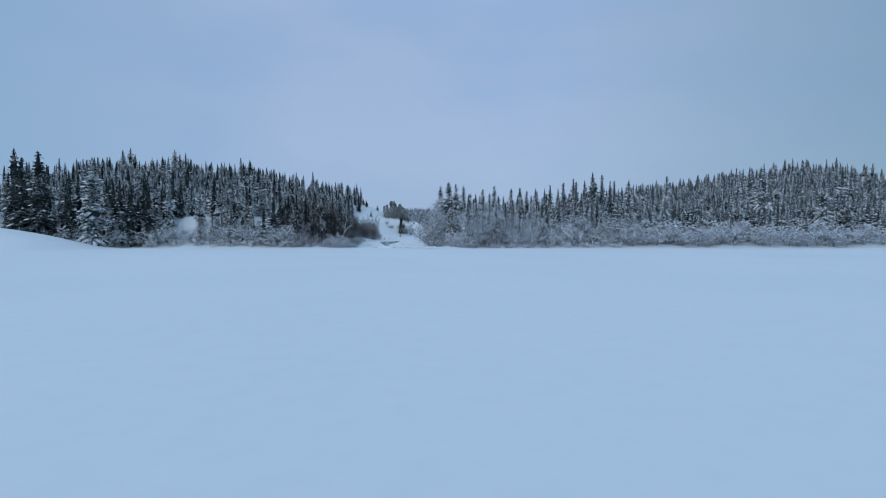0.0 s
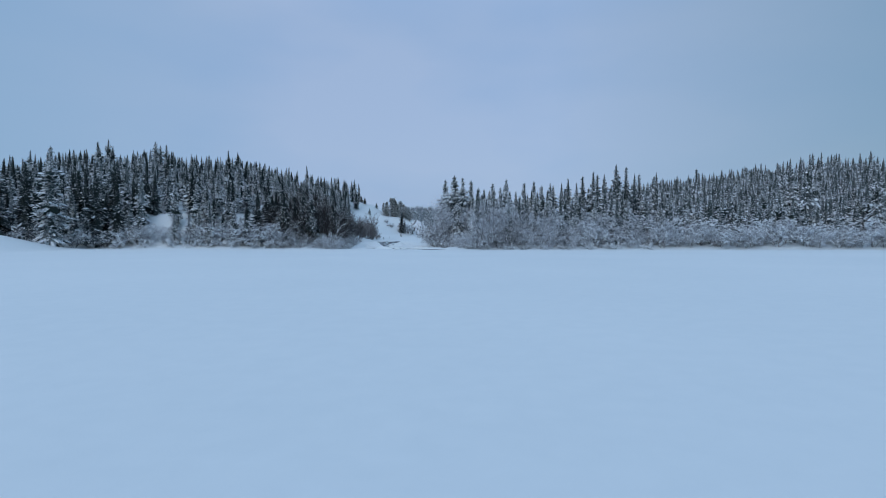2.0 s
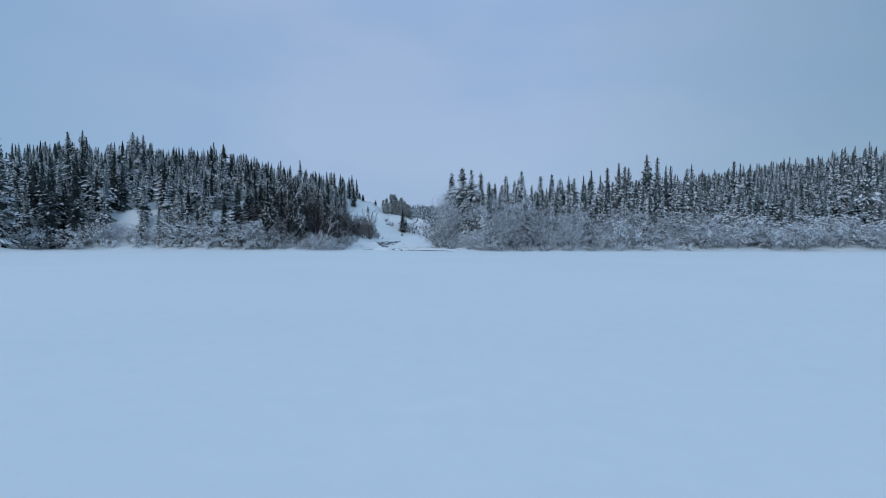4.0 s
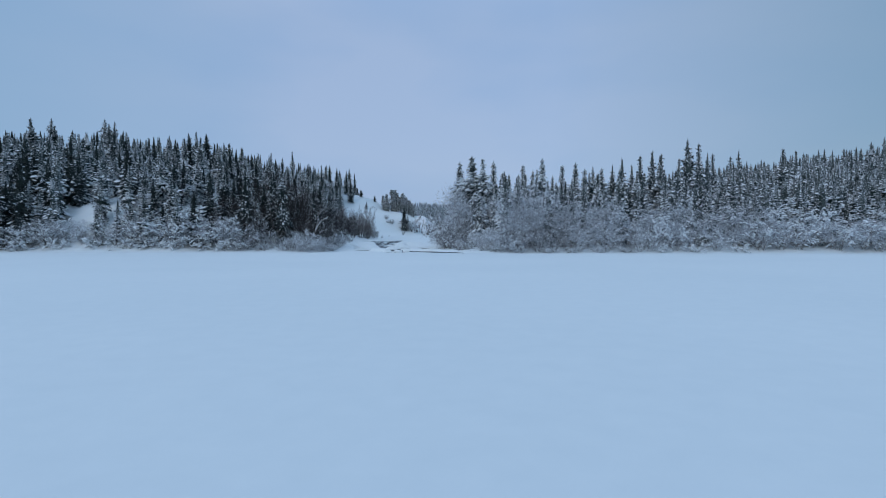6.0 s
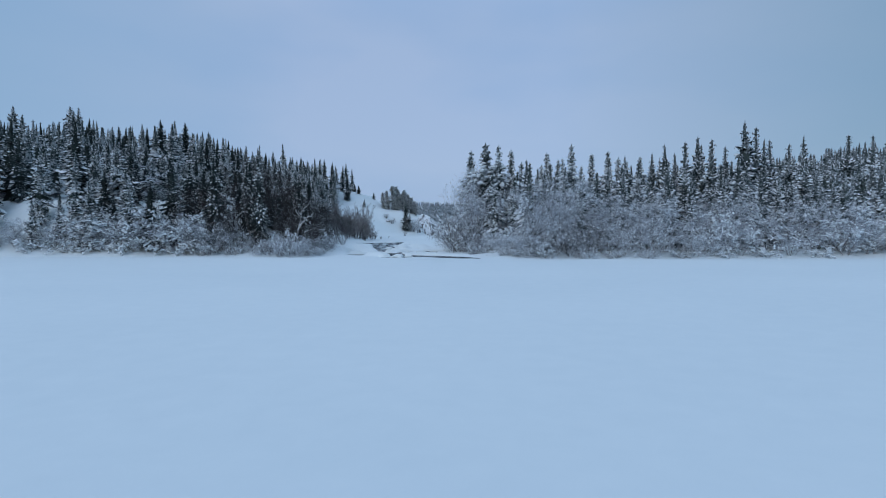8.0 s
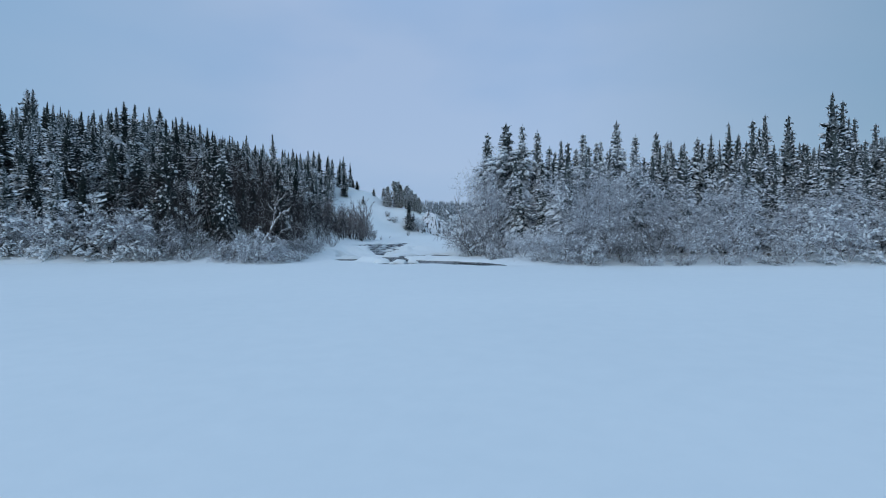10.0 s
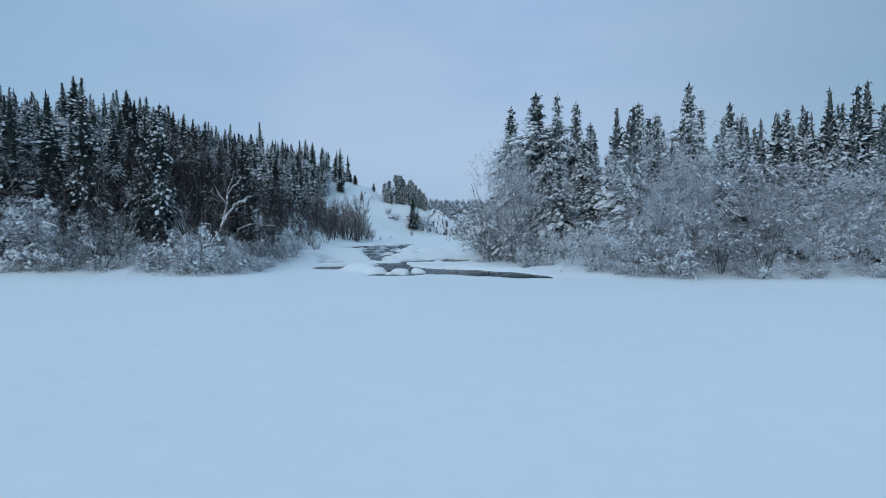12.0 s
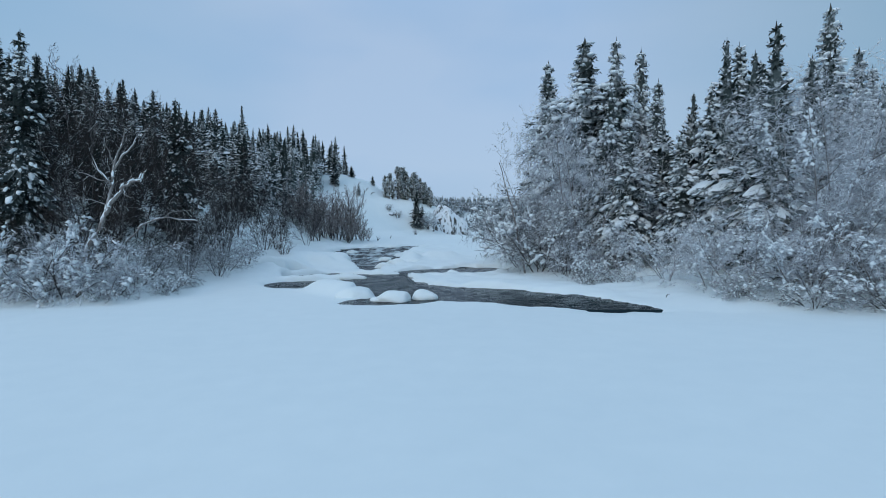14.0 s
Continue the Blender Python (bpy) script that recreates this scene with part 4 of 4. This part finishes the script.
bents_far = [park(bush_thing("snow_bent_bush", 655 + i, BARK_DARK, TWIG_RIME, T_BENT, "bush", 2.0, 7, 1.0, BENT_FAR)) for i in range(2)]
browns = [park(bush_thing("willow_shrub", 661 + i, BARK_DARK, TWIG_BROWN, "reddish-brown leafless willow shrub in the snow", "bush", 4.0, 9, 0.3, REED)) for i in range(1)]
opens = [park(bush_thing("small_shrub", 671 + i, BARK_DARK, TWIG_BROWN, "small bare shrub poking out of the snow", "bush", 1.2, 10, 0.6, OPEN)) for i in range(1)]
FAR_KIND = {id(willows): willows_far, id(greys): greys_far, id(bents): bents_far}

SIZE = {"birch_tree": 8.0, "willow_bush": 4.0, "alder_tree": 8.0, "snow_bent_bush": 2.0, "willow_shrub": 4.0, "small_shrub": 1.2}


def bush(kinds, x, y, tall, broad=1.0, group=""):
    if nearest(x, y) > 33:
        kinds = FAR_KIND.get(id(kinds), kinds)
    ob = rng.choice(kinds)
    s = tall / SIZE[ob.name.split(".")[0]]
    plant(ob, x, y, rng.uniform(0, 360), s * broad, s, 0.0, group)


# the eastern shore
for x, y, tall, broad in [(6.0, 121.4, 8.0, 0.85), (7.4, 122.6, 9.4, 0.8), (9.8, 122.6, 8.8, 0.9), (13.4, 121.4, 6.6, 1.0), (0.0, 133.0, 10.2, 0.75), (-2.0, 136.4, 9.0, 0.7), (-0.6, 139.5, 11.5, 0.65), (3.4, 133.4, 8.0, 0.7), (8.6, 127.0, 8.4, 0.8),
                          (17.5, 122.6, 6.6, 1.0), (21.8, 122.0, 6.2, 1.0), (26.5, 122.8, 6.0, 1.05), (31.5, 122.0, 6.2, 1.0), (37.5, 121.5, 5.6, 1.1), (3.6, 126.2, 3.2, 0.9), (8.6, 121.0, 7.4, 0.9), (10.8, 124.2, 9.4, 0.85), (7.0, 124.6, 9.0, 0.8), (14.6, 123.4, 7.8, 0.9), (19.4, 121.4, 7.4, 0.95), (28.6, 121.8, 6.8, 0.95), (34.4, 121.6, 6.4, 1.0), (41.0, 121.4, 6.8, 1.0)]:
    bush(birches, x, y, tall, broad, "frosted birches on the shore")
for x, y, tall, broad in [(3.0, 120.2, 3.6, 1.0), (4.6, 118.8, 3.4, 1.1), (7.0, 118.6, 3.8, 1.1), (1.6, 124.0, 2.6, 1.1), (2.6, 122.2, 2.8, 1.0), 
                          (15.2, 118.6, 3.8, 1.1), (19.0, 118.8, 4.2, 1.1), (23.5, 119.0, 3.8, 1.2), (28.6, 119.2, 4.2, 1.1), (34.0, 119.0, 3.6, 1.2), (40.5, 119.4, 4.2, 1.2), (45.5, 119.2, 4.0, 1.2),
                          (51.0, 119.6, 4.6, 1.2), (56.5, 119.4, 4.0, 1.2), (62.5, 119.8, 4.6, 1.2), (69.0, 120.0, 4.2, 1.3), (76.0, 120.2, 4.8, 1.3), (83.0, 120.0, 4.4, 1.3), (91.0, 120.4, 4.8, 1.3), (99.0, 120.2, 4.6, 1.3),
                          (0.6, 129.2, 3.0, 1.0), (25.6, 120.6, 5.0, 1.0), (48.0, 121.0, 5.2, 1.1), (59.0, 121.4, 5.4, 1.1), (43.0, 121.4, 5.4, 1.0)]:
    bush(willows, x, y, tall, broad, "frosted willows on the shore")
for x, y, tall, broad in [(-2.6, 133.6, 4.6, 0.95), (-2.0, 135.2, 4.4, 0.9), (-1.6, 132.6, 3.8, 0.95), (9.4, 118.6, 3.6, 1.1), (11.8, 118.6, 4.0, 1.1), (7.8, 119.6, 3.6, 1.0), (5.4, 120.0, 3.6, 1.0), (-3.2, 137.0, 5.0, 0.95), (-3.2, 141.5, 5.2, 0.9), (-1.4, 130.6, 3.6, 1.0), (-2.6, 146.0, 4.6, 0.95), (-0.4, 137.5, 5.5, 1.0), (-13.4, 203.6, 4.0, 0.8), (-12.6, 204.2, 3.2, 0.9)]:
    bush(greys, x, y, tall, broad, "willows by the creek")
for x, y, tall, broad in [(-1.0, 128.0, 1.9, 0.9), (0.2, 126.6, 1.3, 1.0), (4.0, 117.9, 1.3, 1.2), (6.2, 117.5, 1.5, 1.2), (2.4, 119.4, 1.3, 1.1), (11.0, 117.4, 1.5, 1.2), (14.0, 117.6, 1.3, 1.3), (17.6, 117.8, 1.4, 1.3),
                          (21.5, 118.0, 1.4, 1.3), (26.0, 118.2, 1.4, 1.3), (31.0, 118.2, 1.5, 1.4), (37.0, 118.4, 1.4, 1.4)]:
    bush(bents, x, y, tall, broad, "snow-bent bushes")
for i in range(26):
    bush(willows, 41.0 + i * 2.7 + rng.uniform(-0.9, 0.9), 120.6 + rng.uniform(-1.0, 1.6), rng.uniform(3.6, 5.4), 1.15, "frosted willows on the shore")
# the western shore
for x, y, tall, broad in [(-34.6, 122.0, 4.6, 1.0), (-37.2, 122.4, 5.4, 1.0), (-39.8, 122.2, 5.0, 1.0), (-42.8, 122.8, 4.4, 1.1), (-31.4, 121.8, 3.6, 1.0), (-47.0, 122.2, 3.6, 1.1), (-55.2, 122.0, 2.4, 1.1), (-57.6, 122.4, 3.0, 1.1), (-59.2, 122.8, 3.2, 1.1), (-56.2, 123.4, 2.8, 1.1), (-63.0, 121.8, 4.0, 1.1), (-68.5, 120.6, 3.8, 1.2),
                          (-20.6, 121.3, 1.9, 1.0), (-50.5, 122.6, 3.0, 1.1), (-44.8, 122.2, 3.6, 1.1), (-60.0, 122.4, 3.8, 1.1), (-74.0, 118.6, 3.6, 1.2), (-80.0, 117.6, 3.8, 1.2), (-86.0, 118.2, 3.8, 1.2)]:
    bush(willows, x, y, tall, broad, "frosted willows on the shore")
for x, y, tall, broad in [(-24.2, 126.4, 7.2, 0.9), (-22.0, 129.0, 6.6, 0.9), (-25.5, 130.5, 8.4, 0.85), (-28.5, 133.5, 9.4, 0.8), (-23.0, 136.0, 7.2, 0.9), (-27.0, 138.5, 9.6, 0.8), (-31.5, 137.0, 8.6, 0.85),
                          (-22.6, 143.0, 6.6, 0.9), (-25.5, 145.0, 8.6, 0.85), (-23.6, 150.0, 6.6, 0.9), (-28.5, 127.4, 7.2, 0.85), (-22.6, 157.0, 5.6, 1.0), (-30.5, 143.0, 9.0, 0.8), (-21.6, 132.6, 5.2, 1.0), (-21.4, 139.4, 4.4, 1.1),
                          (-26.5, 152.0, 7.6, 0.9), (-33.5, 134.0, 7.6, 0.9), (-23.2, 123.8, 5.4, 1.0), (-20.8, 126.8, 4.4, 1.0), (-25.0, 134.4, 8.8, 0.8), (-24.6, 140.4, 8.2, 0.85), (-27.8, 130.2, 8.8, 0.8), (-22.4, 146.4, 5.4, 1.0), (-22.0, 152.6, 4.6, 1.1), (-24.0, 160.0, 5.2, 1.0), (-25.6, 165.0, 5.0, 1.0), (-24.2, 123.4, 3.8, 1.1), (-26.6, 123.0, 3.6, 1.1), (-22.4, 122.8, 3.4, 1.1), (-29.0, 123.0, 4.0, 1.1), (-31.0, 125.4, 4.4, 1.1), (-25.4, 128.4, 5.0, 1.0), (-23.6, 125.0, 5.2, 1.1), (-34.6, 127.4, 5.4, 1.1), (-33.0, 126.6, 5.0, 1.1), (-35.9, 129.0, 5.6, 1.1), (-32.2, 128.6, 6.0, 1.0), (-37.4, 127.6, 4.6, 1.1), (-36.2, 124.8, 4.6, 1.1), (-22.2, 124.4, 4.0, 1.1), (-24.8, 125.2, 6.4, 1.0), (-21.4, 128.2, 4.8, 1.1), (-23.4, 131.6, 6.4, 1.0), (-26.2, 126.6, 6.8, 1.0), (-23.8, 138.0, 6.2, 1.0),
                          (-33.5, 123.4, 8.6, 0.95), (-36.0, 123.9, 9.2, 0.95), (-38.6, 124.3, 8.2, 1.0), (-30.4, 123.7, 7.8, 0.95), (-34.8, 125.4, 9.8, 0.9), (-31.6, 126.8, 9.4, 0.9), (-40.8, 124.6, 7.4, 1.0), (-28.2, 125.6, 8.2, 0.9), (-29.6, 131.2, 9.6, 0.9), (-26.4, 133.4, 9.0, 0.9), (-30.0, 139.5, 9.2, 0.85), (-33.0, 138.2, 9.2, 0.85), (-27.6, 141.2, 8.6, 0.85), (-36.0, 136.4, 8.6, 0.9)]:
    bush(alders, x, y, tall * 0.86, broad, "bare alders by the creek")
for x, y, tall, broad in [(-29.6, 121.6, 3.4, 1.0), (-32.6, 121.8, 4.2, 1.0), (-35.6, 122.2, 4.6, 1.0), (-39.0, 121.8, 4.2, 1.1), (-42.6, 122.4, 3.6, 1.1), (-46.5, 122.0, 3.2, 1.1), (-50.5, 122.4, 3.2, 1.2), (-54.2, 122.2, 2.6, 1.2),
                          (-60.0, 121.6, 3.4, 1.2), (-65.5, 121.0, 3.6, 1.2), (-71.0, 119.5, 3.4, 1.2), (-77.0, 117.5, 3.2, 1.2), (-21.2, 123.2, 2.6, 1.0), (-20.4, 126.0, 2.0, 1.1), (-19.9, 129.4, 1.7, 1.1), (-27.2, 122.2, 2.0, 1.0), (-25.0, 121.2, 1.8, 1.1), (-23.2, 121.4, 2.4, 1.0),
                          (-83.0, 117.0, 3.4, 1.2), (-89.0, 118.0, 3.4, 1.2), (-19.6, 127.6, 1.9, 1.2), (-21.6, 125.0, 2.2, 1.1), (-20.9, 130.6, 2.2, 1.1),
                          (-25.4, 123.0, 2.2, 1.0), (-30.8, 123.0, 4.0, 1.0), (-34.0, 123.4, 4.4, 1.0), (-20.0, 132.6, 1.6, 1.1), (-37.2, 123.6, 4.8, 1.0), (-40.4, 123.6, 3.8, 1.1), (-44.0, 124.0, 3.8, 1.1), (-48.0, 123.8, 3.8, 1.2), (-52.2, 123.4, 2.8, 1.2), (-60.6, 123.8, 3.8, 1.2), (-64.4, 123.6, 4.0, 1.2),
                          (-45.8, 125.6, 3.4, 1.1), (-50.0, 125.4, 3.0, 1.1), (-38.6, 125.4, 3.2, 1.1)]:
    bush(greys, x, y, tall, broad, "willows on the western shore")
for x, y, tall, broad in [(-23.6, 120.6, 3.2, 0.95), (-22.2, 120.3, 2.9, 0.95), (-22.8, 119.9, 1.6, 1.1), (-20.8, 120.5, 1.9, 1.1), (-25.0, 120.8, 2.4, 1.0), (-26.0, 120.4, 1.4, 1.1), (-28.8, 120.6, 1.6, 1.1), (-31.6, 120.6, 1.9, 1.0), (-34.4, 120.8, 1.7, 1.1), (-37.4, 121.0, 1.6, 1.2), (-41.6, 120.8, 2.0, 1.1), (-44.2, 121.2, 1.7, 1.2),
                          (-48.5, 121.2, 1.6, 1.3), (-53.0, 121.0, 1.8, 1.3), (-58.0, 120.6, 1.7, 1.3), (-19.6, 122.6, 1.2, 1.1), (-63.0, 120.2, 1.8, 1.3), (-20.0, 124.2, 1.3, 1.1)]:
    bush(bents, x, y, tall, broad, "snow-bent bushes")
for x, y, tall, broad in [(-21.4, 168.5, 7.0, 0.7), (-20.9, 171.5, 6.6, 0.7), (-22.6, 166.0, 5.4, 0.8), (-23.6, 170.0, 5.6, 0.8), (-21.8, 162.5, 3.6, 1.0), (-24.6, 165.5, 5.0, 0.9), (-20.6, 174.0, 3.4, 1.0), (-22.4, 159.0, 3.0, 1.0), (-25.2, 170.0, 5.0, 0.9), (-21.6, 165.0, 4.4, 1.0), (-22.8, 163.2, 4.0, 1.1), (-20.8, 166.6, 3.0, 1.2), (-24.0, 161.6, 3.6, 1.1), (-21.0, 169.6, 4.6, 0.9), 
                          (-19.8, 170.6, 2.2, 1.2), (-20.2, 164.0, 2.2, 1.2), (-26.0, 163.0, 4.6, 1.0), (-26.8, 167.0, 5.0, 1.0), (-19.4, 173.0, 1.8, 1.2)]:
    bush(browns, x, y, tall, broad, "willow shrubs below the bare slope")
for x, y, tall, broad in [(-19.6, 138.2, 1.5, 1.1), (-20.4, 139.2, 1.2, 1.1), (-18.6, 176.5, 0.9, 1.0), (-15.0, 197.0, 1.6, 1.0), (-20.5, 203.5, 1.8, 1.4), (-18.8, 203.0, 1.9, 1.4)]:
    bush(opens, x, y, tall, broad, "shrubs on the open snow")

# ---------------------------------------------------------------- the knoll
pines = [park(pine_thing(701 + i, 6.0, "snow-dusted pine with a rounded crown on a knoll")) for i in range(3)]
for x, y, top in [(-19.8, 212.0, 15.5), (-21.2, 211.0, 14.2), (-18.2, 213.0, 14.8), (-16.8, 212.6, 14.2), (-15.4, 213.2, 13.4), (-14.3, 213.4, 12.6), (-13.5, 212.6, 11.6), (-22.4, 213.0, 14.0), (-17.6, 210.0, 12.8), (-15.9, 210.4, 12.0), (-20.6, 209.6, 12.6), (-19.0, 210.8, 13.6), (-14.6, 211.6, 12.4), (-13.0, 211.0, 10.4), (-16.4, 214.0, 14.6), (-18.9, 214.6, 15.6)]:
    tall = max(3.2, top - ground_z(x, y))
    plant(rng.choice(pines), x, y, rng.uniform(0, 360), tall / 6.0 * 0.95, tall / 6.0, 0.0, "pines on the knoll")
for x, y, tall in [(-15.2, 203.0, 6.9), (-14.3, 203.6, 4.2), (-29.5, 215.7, 1.9), (-30.5, 214.0, 2.6), (-28.8, 210.5, 2.2), (-25.2, 214.5, 1.6), (-31.6, 216.5, 3.0), (-26.5, 205.5, 1.2)]:
    spruce(mid_dark, x, y, ground_z(x, y) + tall, 1.25, "young spruces on the bare slope")


def outcrop(seed, x, y, z, sx, sy, sz, turn):
    r = random.Random(seed)
    bm = bmesh.new()
    bmesh.ops.create_icosphere(bm, subdivisions=4, radius=1.0)
    shift = Vector((seed * 3.1, seed * 1.7, seed))
    for v in bm.verts:
        d = v.co.copy()
        k = noise.noise(Vector((d.x * 3.2, d.y * 3.2, d.z * 0.8)) + shift) * 0.14 + noise.noise(Vector((d.x * 8, d.y * 8, d.z * 2.2)) + shift) * 0.1 + 0.97
        v.co = Vector((d.x * sx, d.y * sy, d.z * sz)) * k
    me = bpy.data.meshes.new("rock_outcrop")
    bm.to_mesh(me)
    bm.free()
    me.materials.append(ROCK)
    ob = new("rock_outcrop", me)
    ob.matrix_basis = Matrix.Translation((x, y, z)) @ pose(0, 0, 0, 0, r.uniform(-12, 12), turn)
    return tagged(ob, "dark craggy rock face under a cap of snow", "rock", "rocks of the knoll")


for i, (x, y, z, sx, sy, sz, turn) in enumerate([(-10.2, 209.2, 2.6, 3.3, 2.8, 5.3, 20), (-7.8, 210.2, 2.2, 2.5, 2.2, 3.9, 50), (-6.9, 212.4, 2.2, 1.1, 1.5, 2.0, 10), (-12.2, 206.4, 2.8, 1.4, 1.3, 2.6, 45),
                                                 (-13.0, 204.6, 3.0, 0.9, 1.0, 1.3, 70), (-6.8, 212.5, 2.5, 0.8, 1.4, 1.1, 0), (-20.0, 202.8, 6.0, 0.7, 0.5, 0.35, 20)]):
    outcrop(3 + i, x, y, z, sx, sy, sz, turn)


# ---------------------------------------------------------------- snow-covered boulders in the creek
def boulder(seed, x, y, sx, sy, sz, turn):
    bm = bmesh.new()
    bmesh.ops.create_icosphere(bm, subdivisions=4, radius=1.0)
    shift = Vector((seed * 2.3, seed * 5.1, seed * 0.7))
    for v in bm.verts:
        d = v.co.copy()
        k = 1 + 0.22 * noise.noise(d * 1.3 + shift) + 0.07 * noise.noise(d * 4 + shift)
        flat = d.z if d.z > 0 else d.z * 0.5
        v.co = Vector((d.x * sx * k, d.y * sy * k, flat * sz * k))
    for f in bm.faces:
        f.smooth = True
    me = bpy.data.meshes.new("snowy_boulder")
    bm.to_mesh(me)
    bm.free()
    me.materials.append(SNOW)
    ob = new("snowy_boulder", me)
    ob.matrix_basis = Matrix.Translation((x, y, float(valley(y)) - 0.08)) @ pose(0, 0, 0, 0, 0, turn)
    return tagged(ob, "boulder under a round cap of snow in dark water", "boulder", "snow-capped boulders in the creek")


for i, (x, y, sx, sy, sz, turn) in enumerate([(-11.6, 122.2, 0.85, 0.65, 0.42, 40), (-9.9, 121.1, 0.66, 0.55, 0.4, 5), (-8.75, 121.7, 0.52, 0.42, 0.36, 10), (-10.4, 121.2, 0.42, 0.35, 0.2, 30), (-14.2, 131.2, 1.4, 0.55, 0.3, 8),
                                              (-7.8, 134.4, 0.42, 0.35, 0.32, 0), (-9.0, 133.2, 1.0, 0.6, 0.22, 10), (-12.3, 143.4, 0.8, 0.6, 0.45, 0), (-11.0, 144.2, 0.9, 0.6, 0.4, 0), (-6.9, 132.6, 0.9, 0.5, 0.25, 0),
                                              (-13.6, 146.2, 0.55, 0.45, 0.34, 0), (-17.6, 152.4, 0.5, 0.4, 0.3, 0), (-12.9, 141.0, 0.8, 0.55, 0.4, 0), (-11.2, 150.4, 0.9, 0.6, 0.45, 20)]):
    boulder(i + 2, x, y, sx, sy, sz, turn)


# ---------------------------------------------------------------- dead wood
def dead_tree(name, label, limbs, base, snow):
    ob = new(name)
    ob.location = base
    r = random.Random(len(limbs))
    for k, (pts, r0, r1) in enumerate(limbs):
        pts = [np.array(p, dtype=float) for p in pts]
        fine = []
        for a, b in zip(pts, pts[1:]):
            for s in (0, 0.33, 0.66):
                fine.append(a + (b - a) * s + np.array([r.uniform(-0.055, 0.055) for _ in range(3)]))
        fine.append(pts[-1])
        soup, cap = Soup(), Soup()
        tube(soup, fine, [w * 0.78 * r.uniform(0.85, 1.2) for w in np.linspace(r0, r1, len(fine))], 7)
        limb = part("trunk" if k == 0 else "limb", soup, BARK_DEAD, ob, smooth=True)
        for i in range(1, len(fine) - 1):
            if snow and r.random() < 0.75 and r0 > 0.03:
                w = np.interp(i, [0, len(fine)], [r0, r1])
                lump(cap, fine[i] + np.array((0, 0, w * 0.8)), fine[i + 1] - fine[i - 1], 0.16, w * 0.75, w * 0.6, r)
        if cap.v:
            part("snow", cap, SNOW_LOAD, limb, "thin ridge of snow", True)
    return tagged(ob, label, "dead tree")


dead_tree("dead_tree", "pale crooked dead tree with forked bare limbs", [
    (((0, 0, -0.3), (0.15, 0.1, 0.9), (0.55, 0.1, 1.5), (0.95, 0.1, 2.3)), 0.14, 0.10),
    (((0.95, 0.1, 2.3), (1.2, 0.1, 2.75), (1.6, 0.2, 3.3), (1.95, 0.2, 3.55), (2.3, 0.2, 3.65), (2.45, 0.2, 3.95)), 0.10, 0.035),
    (((0.75, 0.1, 1.9), (0.95, 0.3, 2.8), (1.0, 0.5, 3.8), (1.15, 0.6, 4.8), (1.4, 0.7, 5.7)), 0.10, 0.03),
    (((1.05, 0.5, 4.1), (1.5, 0.4, 4.7), (1.95, 0.4, 5.0), (2.1, 0.4, 5.4)), 0.055, 0.015),
    (((0.98, 0.4, 3.5), (0.6, 0.2, 4.0), (0.35, 0.2, 4.6)), 0.045, 0.012),
    (((1.6, 0.2, 3.3), (1.75, 0.0, 3.1), (2.2, -0.1, 2.9)), 0.03, 0.01),
    (((1.3, 0.15, 2.9), (1.05, 0.0, 3.3), (1.0, 0.0, 3.6)), 0.03, 0.01),
    (((0.6, 0.1, 1.6), (0.9, 0.0, 1.75), (1.3, -0.1, 1.5)), 0.025, 0.008),
    (((0.97, 0.45, 3.6), (0.2, 0.3, 3.75), (-0.4, 0.2, 4.1)), 0.028, 0.008),
    (((1.05, 0.55, 4.3), (0.8, 0.4, 5.0), (0.85, 0.4, 5.7)), 0.03, 0.008),
    (((0.9, 0.25, 2.6), (0.4, 0.1, 2.85), (0.0, 0.0, 2.8)), 0.025, 0.008),
    (((1.9, 0.2, 3.5), (2.0, 0.1, 3.9), (1.9, 0.1, 4.2)), 0.02, 0.006),
], (-22.35, 121.4, 1.05), True)
dead_tree("leaning_snag", "bare dead stem leaning out over the creek", [
    (((0, 0, -0.3), (-0.5, 0, 2.2), (-0.9, -0.1, 4.2), (-1.35, -0.1, 5.6), (-1.7, -0.1, 6.9)), 0.085, 0.03),
    (((-0.9, -0.1, 4.2), (-0.7, 0, 4.9), (-0.75, 0, 5.4)), 0.03, 0.01),
    (((-1.2, -0.1, 5.2), (-1.5, 0, 5.5), (-1.9, 0, 5.6)), 0.025, 0.01),
], (-3.2, 134.5, ground_z(-3.2, 134.5)), True)
dead_tree("bowed_branch", "long bare branch bowed down under a line of snow", [
    (((0, 0, -0.2), (0.5, 0, 1.3), (1.3, 0.1, 2.3), (2.4, 0.1, 2.7), (3.2, 0.1, 2.5), (3.9, 0.1, 2.45)), 0.06, 0.02),
    (((2.4, 0.1, 2.7), (2.9, 0.2, 2.95), (3.5, 0.3, 2.95)), 0.025, 0.01),
], (-22.6, 123.6, ground_z(-22.6, 123.6)), True)

# a few stray sticks frozen into the snow
for i, (x, y, s, turn) in enumerate([(0.3, 120.6, 0.16, 30), (-17.4, 181.0, 0.5, 80), (-24.6, 208.0, 0.6, 20)]):
    soup = Soup()
    tube(soup, [(0, 0, -0.1), (0.3 * s, 0.1 * s, 0.5 * s), (0.9 * s, 0.1 * s, 0.9 * s), (1.4 * s, 0.0, 0.8 * s)], [0.12 * s, 0.1 * s, 0.07 * s, 0.02 * s], 6)
    ob = new("driftwood_stick", soup.mesh("driftwood_stick", [BARK_DARK]))
    ob.matrix_basis = Matrix.Translation((x, y, ground_z(x, y))) @ pose(0, 0, 0, 0, 0, turn)
    tagged(ob, "short dark stick poking out of the snow", "stick")

for ob in list(scene.objects):
    if "placed" in ob:
        del ob["placed"]
